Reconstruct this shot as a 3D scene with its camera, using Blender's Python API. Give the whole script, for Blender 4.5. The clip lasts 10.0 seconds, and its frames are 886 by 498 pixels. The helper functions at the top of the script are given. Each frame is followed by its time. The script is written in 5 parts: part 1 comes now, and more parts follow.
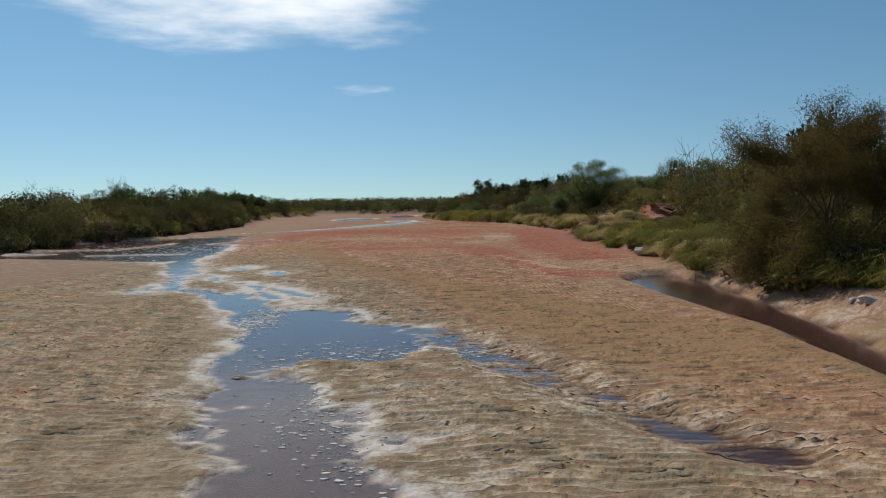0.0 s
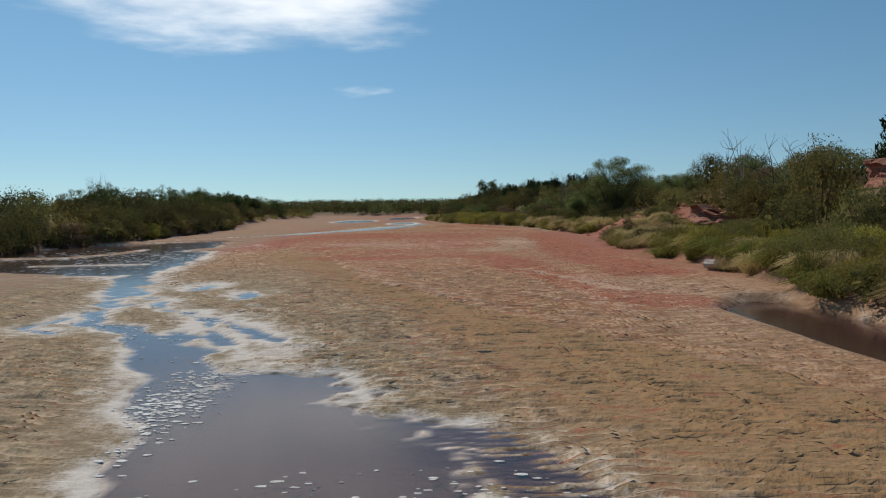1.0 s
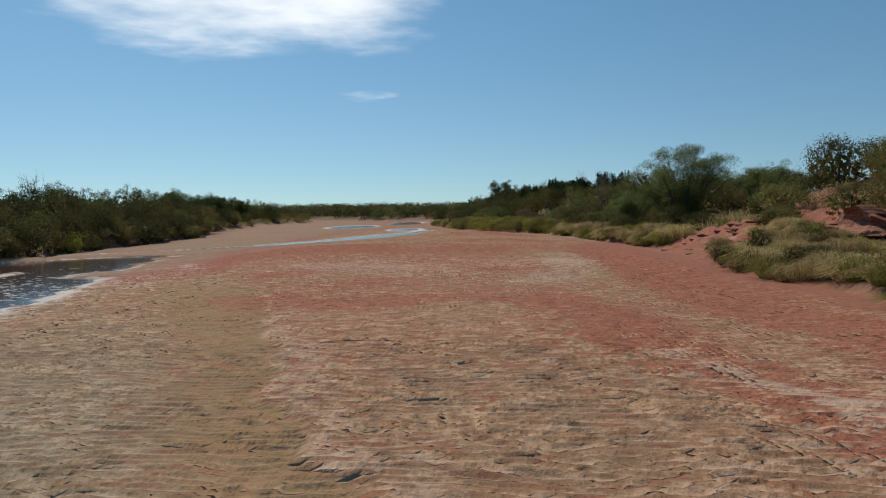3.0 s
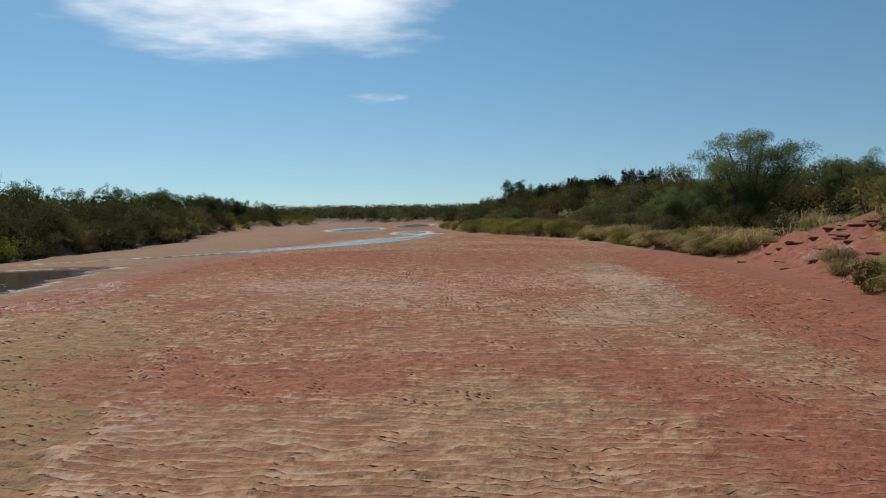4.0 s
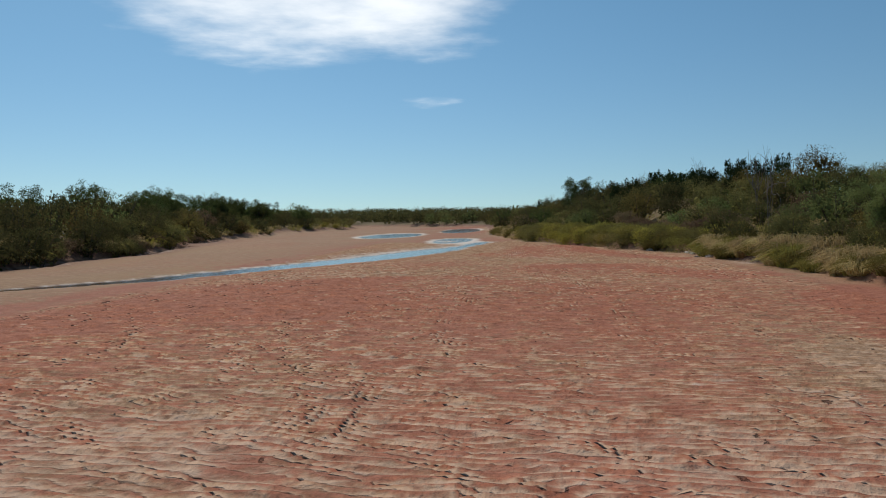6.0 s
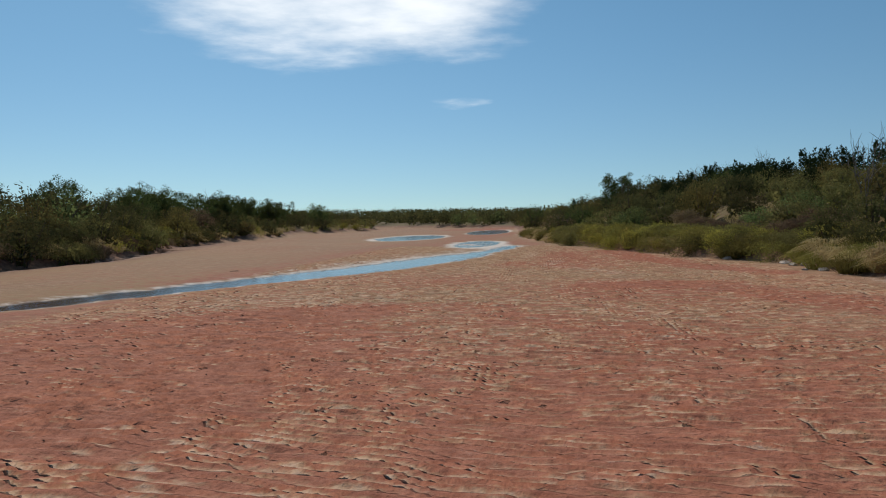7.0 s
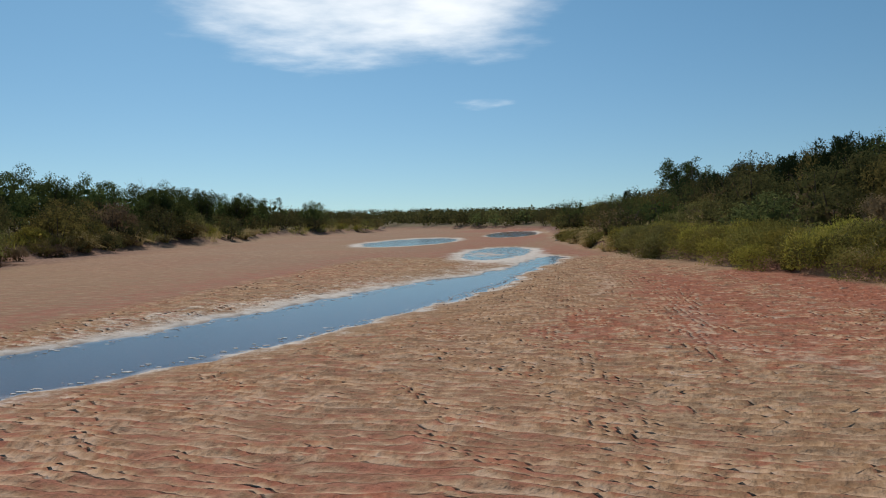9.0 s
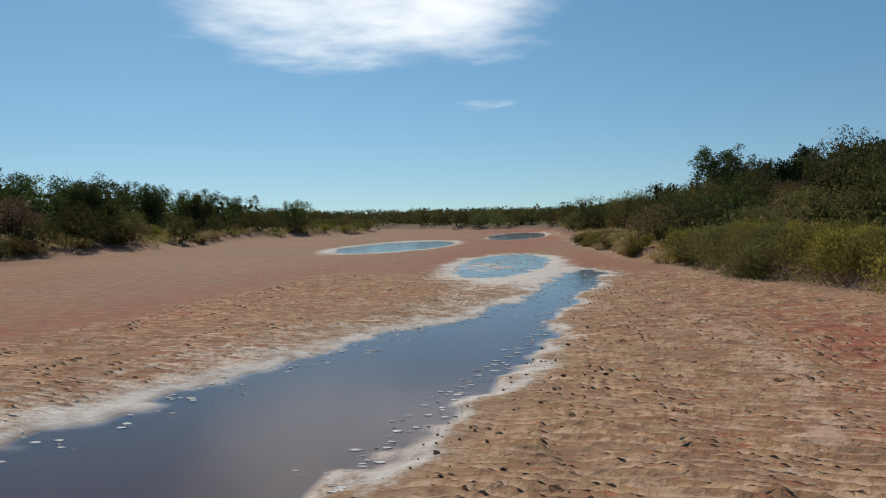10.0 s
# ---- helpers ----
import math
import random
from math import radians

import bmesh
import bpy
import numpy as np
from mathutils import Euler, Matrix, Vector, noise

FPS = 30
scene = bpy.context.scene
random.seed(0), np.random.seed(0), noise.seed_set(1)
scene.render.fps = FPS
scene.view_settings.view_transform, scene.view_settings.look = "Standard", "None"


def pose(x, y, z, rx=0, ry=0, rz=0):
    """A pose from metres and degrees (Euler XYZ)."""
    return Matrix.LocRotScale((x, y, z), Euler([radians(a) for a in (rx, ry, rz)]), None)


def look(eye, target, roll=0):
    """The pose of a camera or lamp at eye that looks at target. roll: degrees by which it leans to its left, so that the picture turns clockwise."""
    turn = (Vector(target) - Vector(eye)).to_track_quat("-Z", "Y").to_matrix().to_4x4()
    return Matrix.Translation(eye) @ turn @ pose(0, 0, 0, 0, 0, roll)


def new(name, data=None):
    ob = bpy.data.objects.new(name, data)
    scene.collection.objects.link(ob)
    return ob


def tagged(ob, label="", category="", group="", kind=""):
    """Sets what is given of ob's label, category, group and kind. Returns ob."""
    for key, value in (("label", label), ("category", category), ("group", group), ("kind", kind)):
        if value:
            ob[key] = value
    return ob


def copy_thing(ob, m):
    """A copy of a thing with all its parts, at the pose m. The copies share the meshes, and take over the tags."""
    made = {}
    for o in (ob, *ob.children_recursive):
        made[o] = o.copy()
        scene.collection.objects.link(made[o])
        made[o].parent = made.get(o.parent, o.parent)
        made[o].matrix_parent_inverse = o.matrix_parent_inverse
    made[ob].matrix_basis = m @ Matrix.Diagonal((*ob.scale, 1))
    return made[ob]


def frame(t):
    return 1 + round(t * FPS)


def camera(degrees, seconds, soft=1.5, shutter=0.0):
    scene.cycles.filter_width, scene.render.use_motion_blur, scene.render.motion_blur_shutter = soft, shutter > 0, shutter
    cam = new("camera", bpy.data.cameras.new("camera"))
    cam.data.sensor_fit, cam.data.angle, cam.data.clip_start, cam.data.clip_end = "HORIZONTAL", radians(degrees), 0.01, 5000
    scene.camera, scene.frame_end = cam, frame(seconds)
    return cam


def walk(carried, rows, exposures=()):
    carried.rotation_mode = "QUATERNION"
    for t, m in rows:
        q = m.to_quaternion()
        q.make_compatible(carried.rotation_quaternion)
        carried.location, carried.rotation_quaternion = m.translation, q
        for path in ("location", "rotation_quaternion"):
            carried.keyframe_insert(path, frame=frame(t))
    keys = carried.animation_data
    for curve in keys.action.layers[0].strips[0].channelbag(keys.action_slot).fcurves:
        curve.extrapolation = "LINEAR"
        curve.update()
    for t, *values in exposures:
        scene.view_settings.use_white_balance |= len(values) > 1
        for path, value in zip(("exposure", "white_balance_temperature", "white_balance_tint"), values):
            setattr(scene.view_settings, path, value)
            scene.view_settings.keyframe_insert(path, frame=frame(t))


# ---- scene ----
cam = camera(63.1, 10.0, soft=1.1)
METRES, EYE, TILT, LEAN, TURN = 80.0, 2.1, 0.2, -0.5, 0.0
ROWS = [
    (0.0, 0.0, 0.0, 0.0, -0.08, -3.55, 1.29),
    (0.5, -0.0039, 0.0336, -0.0, -0.1, -3.49, 1.25),
    (1.0, -0.0066, 0.0703, -0.0003, -0.09, -3.41, 1.23),
    (1.5, -0.0085, 0.1098, -0.0006, -0.08, -3.33, 1.24),
    (2.0, -0.0098, 0.1484, -0.0008, -0.05, -3.25, 1.22),
    (2.5, -0.011, 0.1921, -0.0008, 0.12, -3.16, 1.19),
    (4.0, -0.0125, 0.3304, -0.0019, 1.1, -2.91, 1.22),
    (4.5, -0.0121, 0.3789, -0.0017, 1.75, -2.83, 1.21),
    (5.0, -0.0119, 0.4286, -0.002, 2.53, -2.72, 1.22),
    (5.5, -0.0119, 0.4789, -0.0023, 3.82, -2.61, 1.22),
    (7.0, -0.0155, 0.6326, -0.0038, 7.66, -2.41, 1.22),
    (7.5, -0.019, 0.6877, -0.0047, 8.29, -2.34, 1.27),
    (8.0, -0.0233, 0.7444, -0.0059, 9.37, -2.32, 1.18),
    (8.5, -0.0284, 0.8035, -0.0072, 9.4, -2.32, 1.15),
    (9.0, -0.0344, 0.8664, -0.0072, 9.45, -2.29, 1.3),
    (9.5, -0.0414, 0.9311, -0.0077, 9.48, -2.25, 1.35),
    (10.0, -0.049, 0.9979, -0.0082, 9.57, -2.24, 1.39),
]
walk(cam, [(t, pose(0, 0, EYE, TILT, LEAN, TURN) @ pose(METRES * x, METRES * y, METRES * z, 90 + pitch, roll, yaw)) for t, x, y, z, yaw, pitch, roll in ROWS],
     [(0.0, -0.35, 6600, 10), (10.0, -0.35, 6600, 10)])

# ---------------------------------------------------------------- light
SUN_EL, SUN_AZ = radians(43), radians(-28)      # azimuth from +y, positive to the right (+x)


def node(tree, kind, **inputs):
    """A shader node with its inputs set by name (or 'i' and a number)."""
    n = tree.nodes.new(kind)
    for key, value in inputs.items():
        slot = n.inputs[int(key[1:])] if key[0] == "i" and key[1:].isdigit() else n.inputs[key.replace("_", " ")]
        if isinstance(value, bpy.types.NodeSocket):
            tree.links.new(value, slot)
        else:
            slot.default_value = value
    return n


def maths(tree, op, a, b=0.0, c=None, clamp=False):
    n = tree.nodes.new("ShaderNodeMath")
    n.operation, n.use_clamp = op, clamp
    for k, v in enumerate((a, b) if c is None else (a, b, c)):
        if isinstance(v, bpy.types.NodeSocket):
            tree.links.new(v, n.inputs[k])
        else:
            n.inputs[k].default_value = v
    return n.outputs[0]


def ramp01(tree, value, lo, hi):
    """0 below lo, 1 above hi, smooth between."""
    n = tree.nodes.new("ShaderNodeMapRange")
    n.interpolation_type = "SMOOTHSTEP"
    tree.links.new(value, n.inputs[0])
    n.inputs[1].default_value, n.inputs[2].default_value = lo, hi
    return n.outputs[0]


def mixed(tree, fac, a, b, mode="MIX"):
    n = tree.nodes.new("ShaderNodeMix")
    n.data_type, n.blend_type = "RGBA", mode
    for slot, v in ((n.inputs[0], fac), (n.inputs[6], a), (n.inputs[7], b)):
        if isinstance(v, bpy.types.NodeSocket):
            tree.links.new(v, slot)
        else:
            slot.default_value = v if not isinstance(v, tuple) or len(v) == 4 else (*v, 1)
    return n.outputs[2]


def noise_at(tree, vector, scale, detail=3.0, rough=0.55):
    n = node(tree, "ShaderNodeTexNoise", Vector=vector, Scale=scale, Detail=detail, Roughness=rough)
    return n.outputs[0]


def make_world():
    w = bpy.data.worlds.new("sky")
    w.use_nodes = True
    scene.world = w
    t = w.node_tree
    bg = t.nodes["Background"]
    sky = t.nodes.new("ShaderNodeTexSky")
    sky.sky_type, sky.sun_disc = "NISHITA", False
    sky.sun_elevation, sky.sun_rotation = SUN_EL, SUN_AZ
    sky.altitude, sky.air_density, sky.dust_density, sky.ozone_density = 350, 1.0, 0.2, 3.0
    # thin fair-weather clouds: a flat layer seen in perspective, in streaks
    co = t.nodes.new("ShaderNodeTexCoord")
    sep = node(t, "ShaderNodeSeparateXYZ", Vector=co.outputs["Generated"])
    x, y, z = sep.outputs
    az = maths(t, "ARCTAN2", x, y)
    el = maths(t, "ARCSINE", z)
    low = maths(t, "MAXIMUM", z, 0.02)
    flat = node(t, "ShaderNodeCombineXYZ", X=maths(t, "DIVIDE", x, low), Y=maths(t, "DIVIDE", y, low), Z=0.0)
    soft = noise_at(t, flat.outputs[0], 1.5, 6.0, 0.55)
    fine = noise_at(t, flat.outputs[0], 5.0, 6.0, 0.6)

    def blob(a0, e0, ra, re):
        u = maths(t, "DIVIDE", maths(t, "SUBTRACT", az, radians(a0)), radians(ra))
        v = maths(t, "DIVIDE", maths(t, "SUBTRACT", el, radians(e0)), radians(re))
        r2 = maths(t, "ADD", maths(t, "MULTIPLY", u, u), maths(t, "MULTIPLY", v, v))
        return maths(t, "SUBTRACT", 1.0, r2)

    body = maths(t, "MAXIMUM", maths(t, "MAXIMUM", blob(-17, 17.2, 13.5, 5.4), blob(-9.5, 16.4, 9.5, 3.9)), maths(t, "MAXIMUM", blob(-14, 25, 22, 8.5), maths(t, "SUBTRACT", blob(-6.6, 9.2, 4.2, 0.8), 0.9)))
    mass = maths(t, "ADD", maths(t, "MULTIPLY", body, 1.15), maths(t, "MULTIPLY", maths(t, "SUBTRACT", soft, 0.5), 2.4))
    mass = maths(t, "ADD", mass, maths(t, "MULTIPLY", maths(t, "SUBTRACT", fine, 0.5), 0.55))
    cover = maths(t, "MULTIPLY", ramp01(t, mass, -0.3, 1.6), 0.86)
    clear = mixed(t, 1.0, sky.outputs[0], mixed(t, ramp01(t, el, radians(-2), radians(20)), (0.76, 0.90, 0.925), (0.73, 1.01, 1.0)), "MULTIPLY")
    cloud = mixed(t, cover, clear, (13.6, 14.0, 14.3))
    t.links.new(cloud, bg.inputs[0])
    lifted = node(t, "ShaderNodeCombineXYZ", X=x, Y=y, Z=maths(t, "ADD", maths(t, "MAXIMUM", z, 0.0), 0.045))
    t.links.new(lifted.outputs[0], sky.inputs[0])
    bg.inputs[1].default_value = 0.106


make_world()
lamp = bpy.data.lights.new("sun", "SUN")
lamp.energy, lamp.angle, lamp.color = 3.8, radians(0.6), (1.0, 0.935, 0.83)
sun = new("sun", lamp)
toward = Vector((math.sin(SUN_AZ) * math.cos(SUN_EL), math.cos(SUN_AZ) * math.cos(SUN_EL), math.sin(SUN_EL)))
sun.matrix_world = look(toward * 200, (0, 0, 0))

# ---------------------------------------------------------------- materials


def material(name):
    m = bpy.data.materials.new(name)
    m.use_nodes = True
    t = m.node_tree
    return m, t, t.nodes["Principled BSDF"]


def bumped(tree, bsdf, height, strength, distance):
    b = node(tree, "ShaderNodeBump", Height=height, Strength=strength, Distance=distance)
    tree.links.new(b.outputs[0], bsdf.inputs["Normal"])


def attribute(tree, name):
    n = tree.nodes.new("ShaderNodeAttribute")
    n.attribute_name = name
    return n.outputs["Fac"]


def ground_material():
    m, t, b = material("river_sand")
    geo = t.nodes.new("ShaderNodeNewGeometry")
    at = geo.outputs["Position"]
    red, salt, wet, olive, soil, turf = (attribute(t, k) for k in ("red", "salt", "wet", "olive", "soil", "turf"))
    warm, pale, row, strong, still, tread = (attribute(t, k) for k in ("warm", "pale", "row", "strong", "still", "tread"))
    n1, n2, n5 = noise_at(t, at, 0.7, 5), noise_at(t, at, 5.0, 5, 0.6), noise_at(t, at, 24.0, 4, 0.7)
    n4 = noise_at(t, node(t, "ShaderNodeMapping", Vector=at, Scale=(0.6, 1.0, 1.0)).outputs[0], 1.5, 7, 0.66)
    grain = maths(t, "ADD", maths(t, "MULTIPLY", n2, 0.5), maths(t, "MULTIPLY", n5, 0.5))
    spread = maths(t, "SUBTRACT", grain, 0.5)
    blot = maths(t, "SUBTRACT", n4, 0.5)
    # ripple profile: a short steep rise, a long gentle fall
    jog = noise_at(t, node(t, "ShaderNodeMapping", Vector=at, Scale=(7.0, 5.0, 1.0)).outputs[0], 1.0, 3.0)
    ph = maths(t, "FRACT", maths(t, "ADD", row, maths(t, "MULTIPLY", jog, 0.95)))
    fall = maths(t, "POWER", maths(t, "DIVIDE", maths(t, "SUBTRACT", 1.0, ph), 0.76), 1.2)
    crest = maths(t, "MULTIPLY", maths(t, "MINIMUM", maths(t, "DIVIDE", ph, 0.24), fall), strong)
    dash = noise_at(t, node(t, "ShaderNodeMapping", Vector=at, Scale=(2.4, 6.0, 1.0)).outputs[0], 1.0, 4.0, 0.6)
    # crest height for the colour mixes below, where it strengthens the ripples' light and shade
    top = maths(t, "MULTIPLY", maths(t, "ADD", maths(t, "SUBTRACT", crest, 0.40), maths(t, "MULTIPLY", maths(t, "SUBTRACT", dash, 0.5), 2.2)), still)
    # tan sand; dried pale crests and dull troughs also carry ripple shading as colour
    dull = mixed(t, warm, (0.235, 0.170, 0.102), (0.285, 0.155, 0.086))
    dry = mixed(t, warm, (0.43, 0.335, 0.223), (0.50, 0.305, 0.184))
    c = mixed(t, ramp01(t, maths(t, "ADD", grain, maths(t, "ADD", maths(t, "MULTIPLY", blot, 0.3), maths(t, "MULTIPLY", top, 0.3))), 0.36, 0.68), dull, dry)
    light = maths(t, "ADD", pale, maths(t, "ADD", maths(t, "MULTIPLY", blot, 0.6), maths(t, "ADD", maths(t, "MULTIPLY", spread, 0.9), maths(t, "MULTIPLY", top, 0.9))))
    c = mixed(t, maths(t, "MULTIPLY", ramp01(t, light, 0.15, 0.95), 0.85), c, (0.53, 0.365, 0.268))
    # damp olive-brown sand
    damp = maths(t, "ADD", olive, maths(t, "SUBTRACT", maths(t, "MULTIPLY", spread, 1.2), maths(t, "MULTIPLY", top, 0.25)))
    c = mixed(t, maths(t, "MULTIPLY", ramp01(t, damp, 0.1, 0.9), 0.92), c, (0.315, 0.200, 0.103))
    # red silt in the hollows, which also darkens them the way shade would
    fuzzy = maths(t, "ADD", red, maths(t, "ADD", maths(t, "MULTIPLY", blot, 0.85), maths(t, "MULTIPLY", spread, 1.1)))
    fuzzy = maths(t, "SUBTRACT", fuzzy, maths(t, "MULTIPLY", top, 1.0))
    c = mixed(t, maths(t, "MULTIPLY", ramp01(t, fuzzy, 0.12, 0.88), 0.95), c, mixed(t, ramp01(t, grain, 0.35, 0.65), (0.255, 0.083, 0.049), (0.40, 0.156, 0.097)))
    crust = maths(t, "ADD", salt, maths(t, "ADD", maths(t, "MULTIPLY", spread, 1.7), maths(t, "MULTIPLY", blot, 1.0)))
    crust = maths(t, "ADD", crust, maths(t, "MULTIPLY", top, 0.35))
    c = mixed(t, maths(t, "MULTIPLY", ramp01(t, crust, 0.22, 1.0), 0.92), c, mixed(t, n2, (0.56, 0.48, 0.41), (0.82, 0.77, 0.71)))
    c = mixed(t, soil, c, mixed(t, ramp01(t, n2, 0.3, 0.7), (0.15, 0.07, 0.048), (0.30, 0.155, 0.105)))
    c = mixed(t, maths(t, "MULTIPLY", turf, ramp01(t, n2, 0.2, 0.6)), c, mixed(t, n1, (0.20, 0.15, 0.07), (0.11, 0.10, 0.04)))
    # hoof prints where cattle crossed: dents, with the shade inside put into the colour
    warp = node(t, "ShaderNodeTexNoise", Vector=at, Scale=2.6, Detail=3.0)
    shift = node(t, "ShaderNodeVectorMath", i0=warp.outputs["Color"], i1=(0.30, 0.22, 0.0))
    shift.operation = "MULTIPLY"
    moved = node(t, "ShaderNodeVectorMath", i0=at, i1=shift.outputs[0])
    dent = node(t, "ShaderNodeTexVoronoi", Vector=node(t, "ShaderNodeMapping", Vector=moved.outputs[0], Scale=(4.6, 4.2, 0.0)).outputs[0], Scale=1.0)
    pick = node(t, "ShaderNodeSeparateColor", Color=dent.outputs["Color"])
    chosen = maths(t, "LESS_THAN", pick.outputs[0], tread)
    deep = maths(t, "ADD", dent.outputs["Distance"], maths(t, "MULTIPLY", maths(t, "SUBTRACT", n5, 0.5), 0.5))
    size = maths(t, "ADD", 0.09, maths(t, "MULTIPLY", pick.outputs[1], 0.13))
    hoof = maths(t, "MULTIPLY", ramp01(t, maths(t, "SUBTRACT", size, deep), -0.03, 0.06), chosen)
    # dark mix over each print, painted as the shade of its hollow
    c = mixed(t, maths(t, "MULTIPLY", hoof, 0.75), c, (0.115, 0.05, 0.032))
    c = mixed(t, wet, c, mixed(t, n2, (0.05, 0.029, 0.027), (0.085, 0.048, 0.042)))
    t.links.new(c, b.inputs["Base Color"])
    b.inputs["Roughness"].default_value = 0.92
    t.links.new(maths(t, "MULTIPLY", maths(t, "SUBTRACT", 1.0, wet), 0.2), b.inputs["Specular IOR Level"])
    grit = maths(t, "ADD", maths(t, "MULTIPLY", n5, 0.32), maths(t, "MULTIPLY", noise_at(t, at, 11.0, 4, 0.6), 0.75))
    relief = maths(t, "ADD", maths(t, "MULTIPLY", grit, 0.8), maths(t, "MULTIPLY", maths(t, "MULTIPLY", maths(t, "ADD", crest, maths(t, "MULTIPLY", dash, 0.32)), still), 1.0))
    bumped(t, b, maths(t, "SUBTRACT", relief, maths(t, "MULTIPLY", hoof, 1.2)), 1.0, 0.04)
    return m


def water_material():
    m, t, b = material("shallow_brine")
    b.inputs["Base Color"].default_value = (0.72, 0.66, 0.66, 1)
    b.inputs["Roughness"].default_value = 0.12
    b.inputs["IOR"].default_value = 1.35
    b.inputs["Transmission Weight"].default_value = 1.0
    geo = t.nodes.new("ShaderNodeNewGeometry")
    bumped(t, b, noise_at(t, geo.outputs["Position"], 7.0, 2), 0.1, 0.01)
    return m


def leaf_material(name, dark, light, dry=None, glow=0.35):
    """Leaves: colour varies leaf by leaf and plant by plant; light passes through."""
    m = bpy.data.materials.new(name)
    m.use_nodes = True
    t = m.node_tree
    t.nodes.remove(t.nodes["Principled BSDF"])
    geo, info = t.nodes.new("ShaderNodeNewGeometry"), t.nodes.new("ShaderNodeObjectInfo")
    c = mixed(t, maths(t, "ADD", maths(t, "MULTIPLY_ADD", geo.outputs["Random Per Island"], 0.3, -0.2), noise_at(t, geo.outputs["Position"], 0.9, 3)), dark, light)
    if dry:
        clumps = noise_at(t, geo.outputs["Position"], 1.6, 2)
        c = mixed(t, ramp01(t, clumps, 0.56, 0.74), c, dry)
    hsv = node(t, "ShaderNodeHueSaturation", Color=c, Hue=maths(t, "ADD", 0.488, maths(t, "MULTIPLY", info.outputs["Random"], 0.024)),
               Value=maths(t, "ADD", 0.75, maths(t, "MULTIPLY", info.outputs["Random"], 0.5)))
    d = node(t, "ShaderNodeBsdfDiffuse", Color=hsv.outputs[0])
    tr = node(t, "ShaderNodeBsdfTranslucent", Color=hsv.outputs[0])
    mx = t.nodes.new("ShaderNodeMixShader")
    mx.inputs[0].default_value = glow
    t.links.new(d.outputs[0], mx.inputs[1])
    t.links.new(tr.outputs[0], mx.inputs[2])
    t.links.new(mx.outputs[0], t.nodes["Material Output"].inputs[0])
    return m


def bark_material(name, dark, light):
    m, t, b = material(name)
    geo = t.nodes.new("ShaderNodeNewGeometry")
    n = noise_at(t, node(t, "ShaderNodeMapping", Vector=geo.outputs["Position"], Scale=(1, 1, 0.2)).outputs[0], 40, 4)
    t.links.new(mixed(t, n, dark, light), b.inputs["Base Color"])
    b.inputs["Roughness"].default_value = 0.9
    bumped(t, b, n, 0.6, 0.01)
    return m


def rock_material(name, dark, light, cap):
    m, t, b = material(name)
    geo = t.nodes.new("ShaderNodeNewGeometry")
    at = geo.outputs["Position"]
    beds = noise_at(t, node(t, "ShaderNodeMapping", Vector=at, Scale=(0.5, 0.5, 6)).outputs[0], 2.0, 5)
    grit = noise_at(t, at, 14, 5)
    c = mixed(t, ramp01(t, beds, 0.35, 0.65), dark, light)
    c = mixed(t, ramp01(t, grit, 0.52, 0.7), c, cap)
    t.links.new(c, b.inputs["Base Color"])
    b.inputs["Roughness"].default_value = 0.9
    bumped(t, b, maths(t, "ADD", grit, beds), 0.8, 0.04)
    return m


SAND = ground_material()
BRINE = water_material()
BARK = bark_material("grey_brown_bark", (0.05, 0.035, 0.025), (0.14, 0.10, 0.075))
DEADWOOD = bark_material("bleached_dead_wood", (0.10, 0.08, 0.065), (0.24, 0.20, 0.17))
L_MESQ = leaf_material("mesquite_leaf", (0.10, 0.135, 0.045), (0.26, 0.30, 0.115), None, 0.5)
L_TAM = leaf_material("saltcedar_leaf", (0.098, 0.081, 0.028), (0.228, 0.175, 0.062), (0.200, 0.122, 0.052), 0.45)
L_DARK = leaf_material("dark_shrub_leaf", (0.062, 0.066, 0.025), (0.165, 0.150, 0.060), (0.175, 0.121, 0.059), 0.4)
L_OLIVE = leaf_material("olive_shrub_leaf", (0.118, 0.116, 0.040), (0.25, 0.225, 0.085), (0.240, 0.188, 0.088), 0.45)
L_JUN = leaf_material("juniper_leaf", (0.022, 0.038, 0.016), (0.065, 0.085, 0.035), None, 0.2)
L_TREE = leaf_material("dark_tree_leaf", (0.05, 0.07, 0.022), (0.14, 0.16, 0.055), None, 0.35)
L_YELLOW = leaf_material("yellow_green_leaf", (0.185, 0.172, 0.036), (0.41, 0.35, 0.08), (0.42, 0.33, 0.10), 0.45)
L_BROOM = leaf_material("broom_leaf", (0.14, 0.125, 0.036), (0.31, 0.27, 0.078), (0.30, 0.24, 0.09), 0.4)
L_GREEN = leaf_material("green_reed_leaf", (0.125, 0.135, 0.035), (0.28, 0.265, 0.08), (0.381, 0.29, 0.095), 0.5)
L_STRAW = leaf_material("straw_leaf", (0.36, 0.27, 0.12), (0.62, 0.49, 0.26), (0.38, 0.31, 0.13), 0.5)
L_BROWN = leaf_material("dry_brown_leaf", (0.145, 0.098, 0.060), (0.272, 0.187, 0.115), (0.136, 0.119, 0.047), 0.4)
REDROCK = rock_material("red_bed_rock", (0.19, 0.065, 0.038), (0.35, 0.14, 0.085), (0.42, 0.22, 0.145))
SALTROCK = rock_material("salt_crusted_rock", (0.34, 0.26, 0.21), (0.52, 0.44, 0.38), (0.66, 0.60, 0.55))
SALTWHITE = rock_material("white_salt_crust", (0.66, 0.62, 0.57), (0.80, 0.77, 0.73), (0.86, 0.84, 0.81))
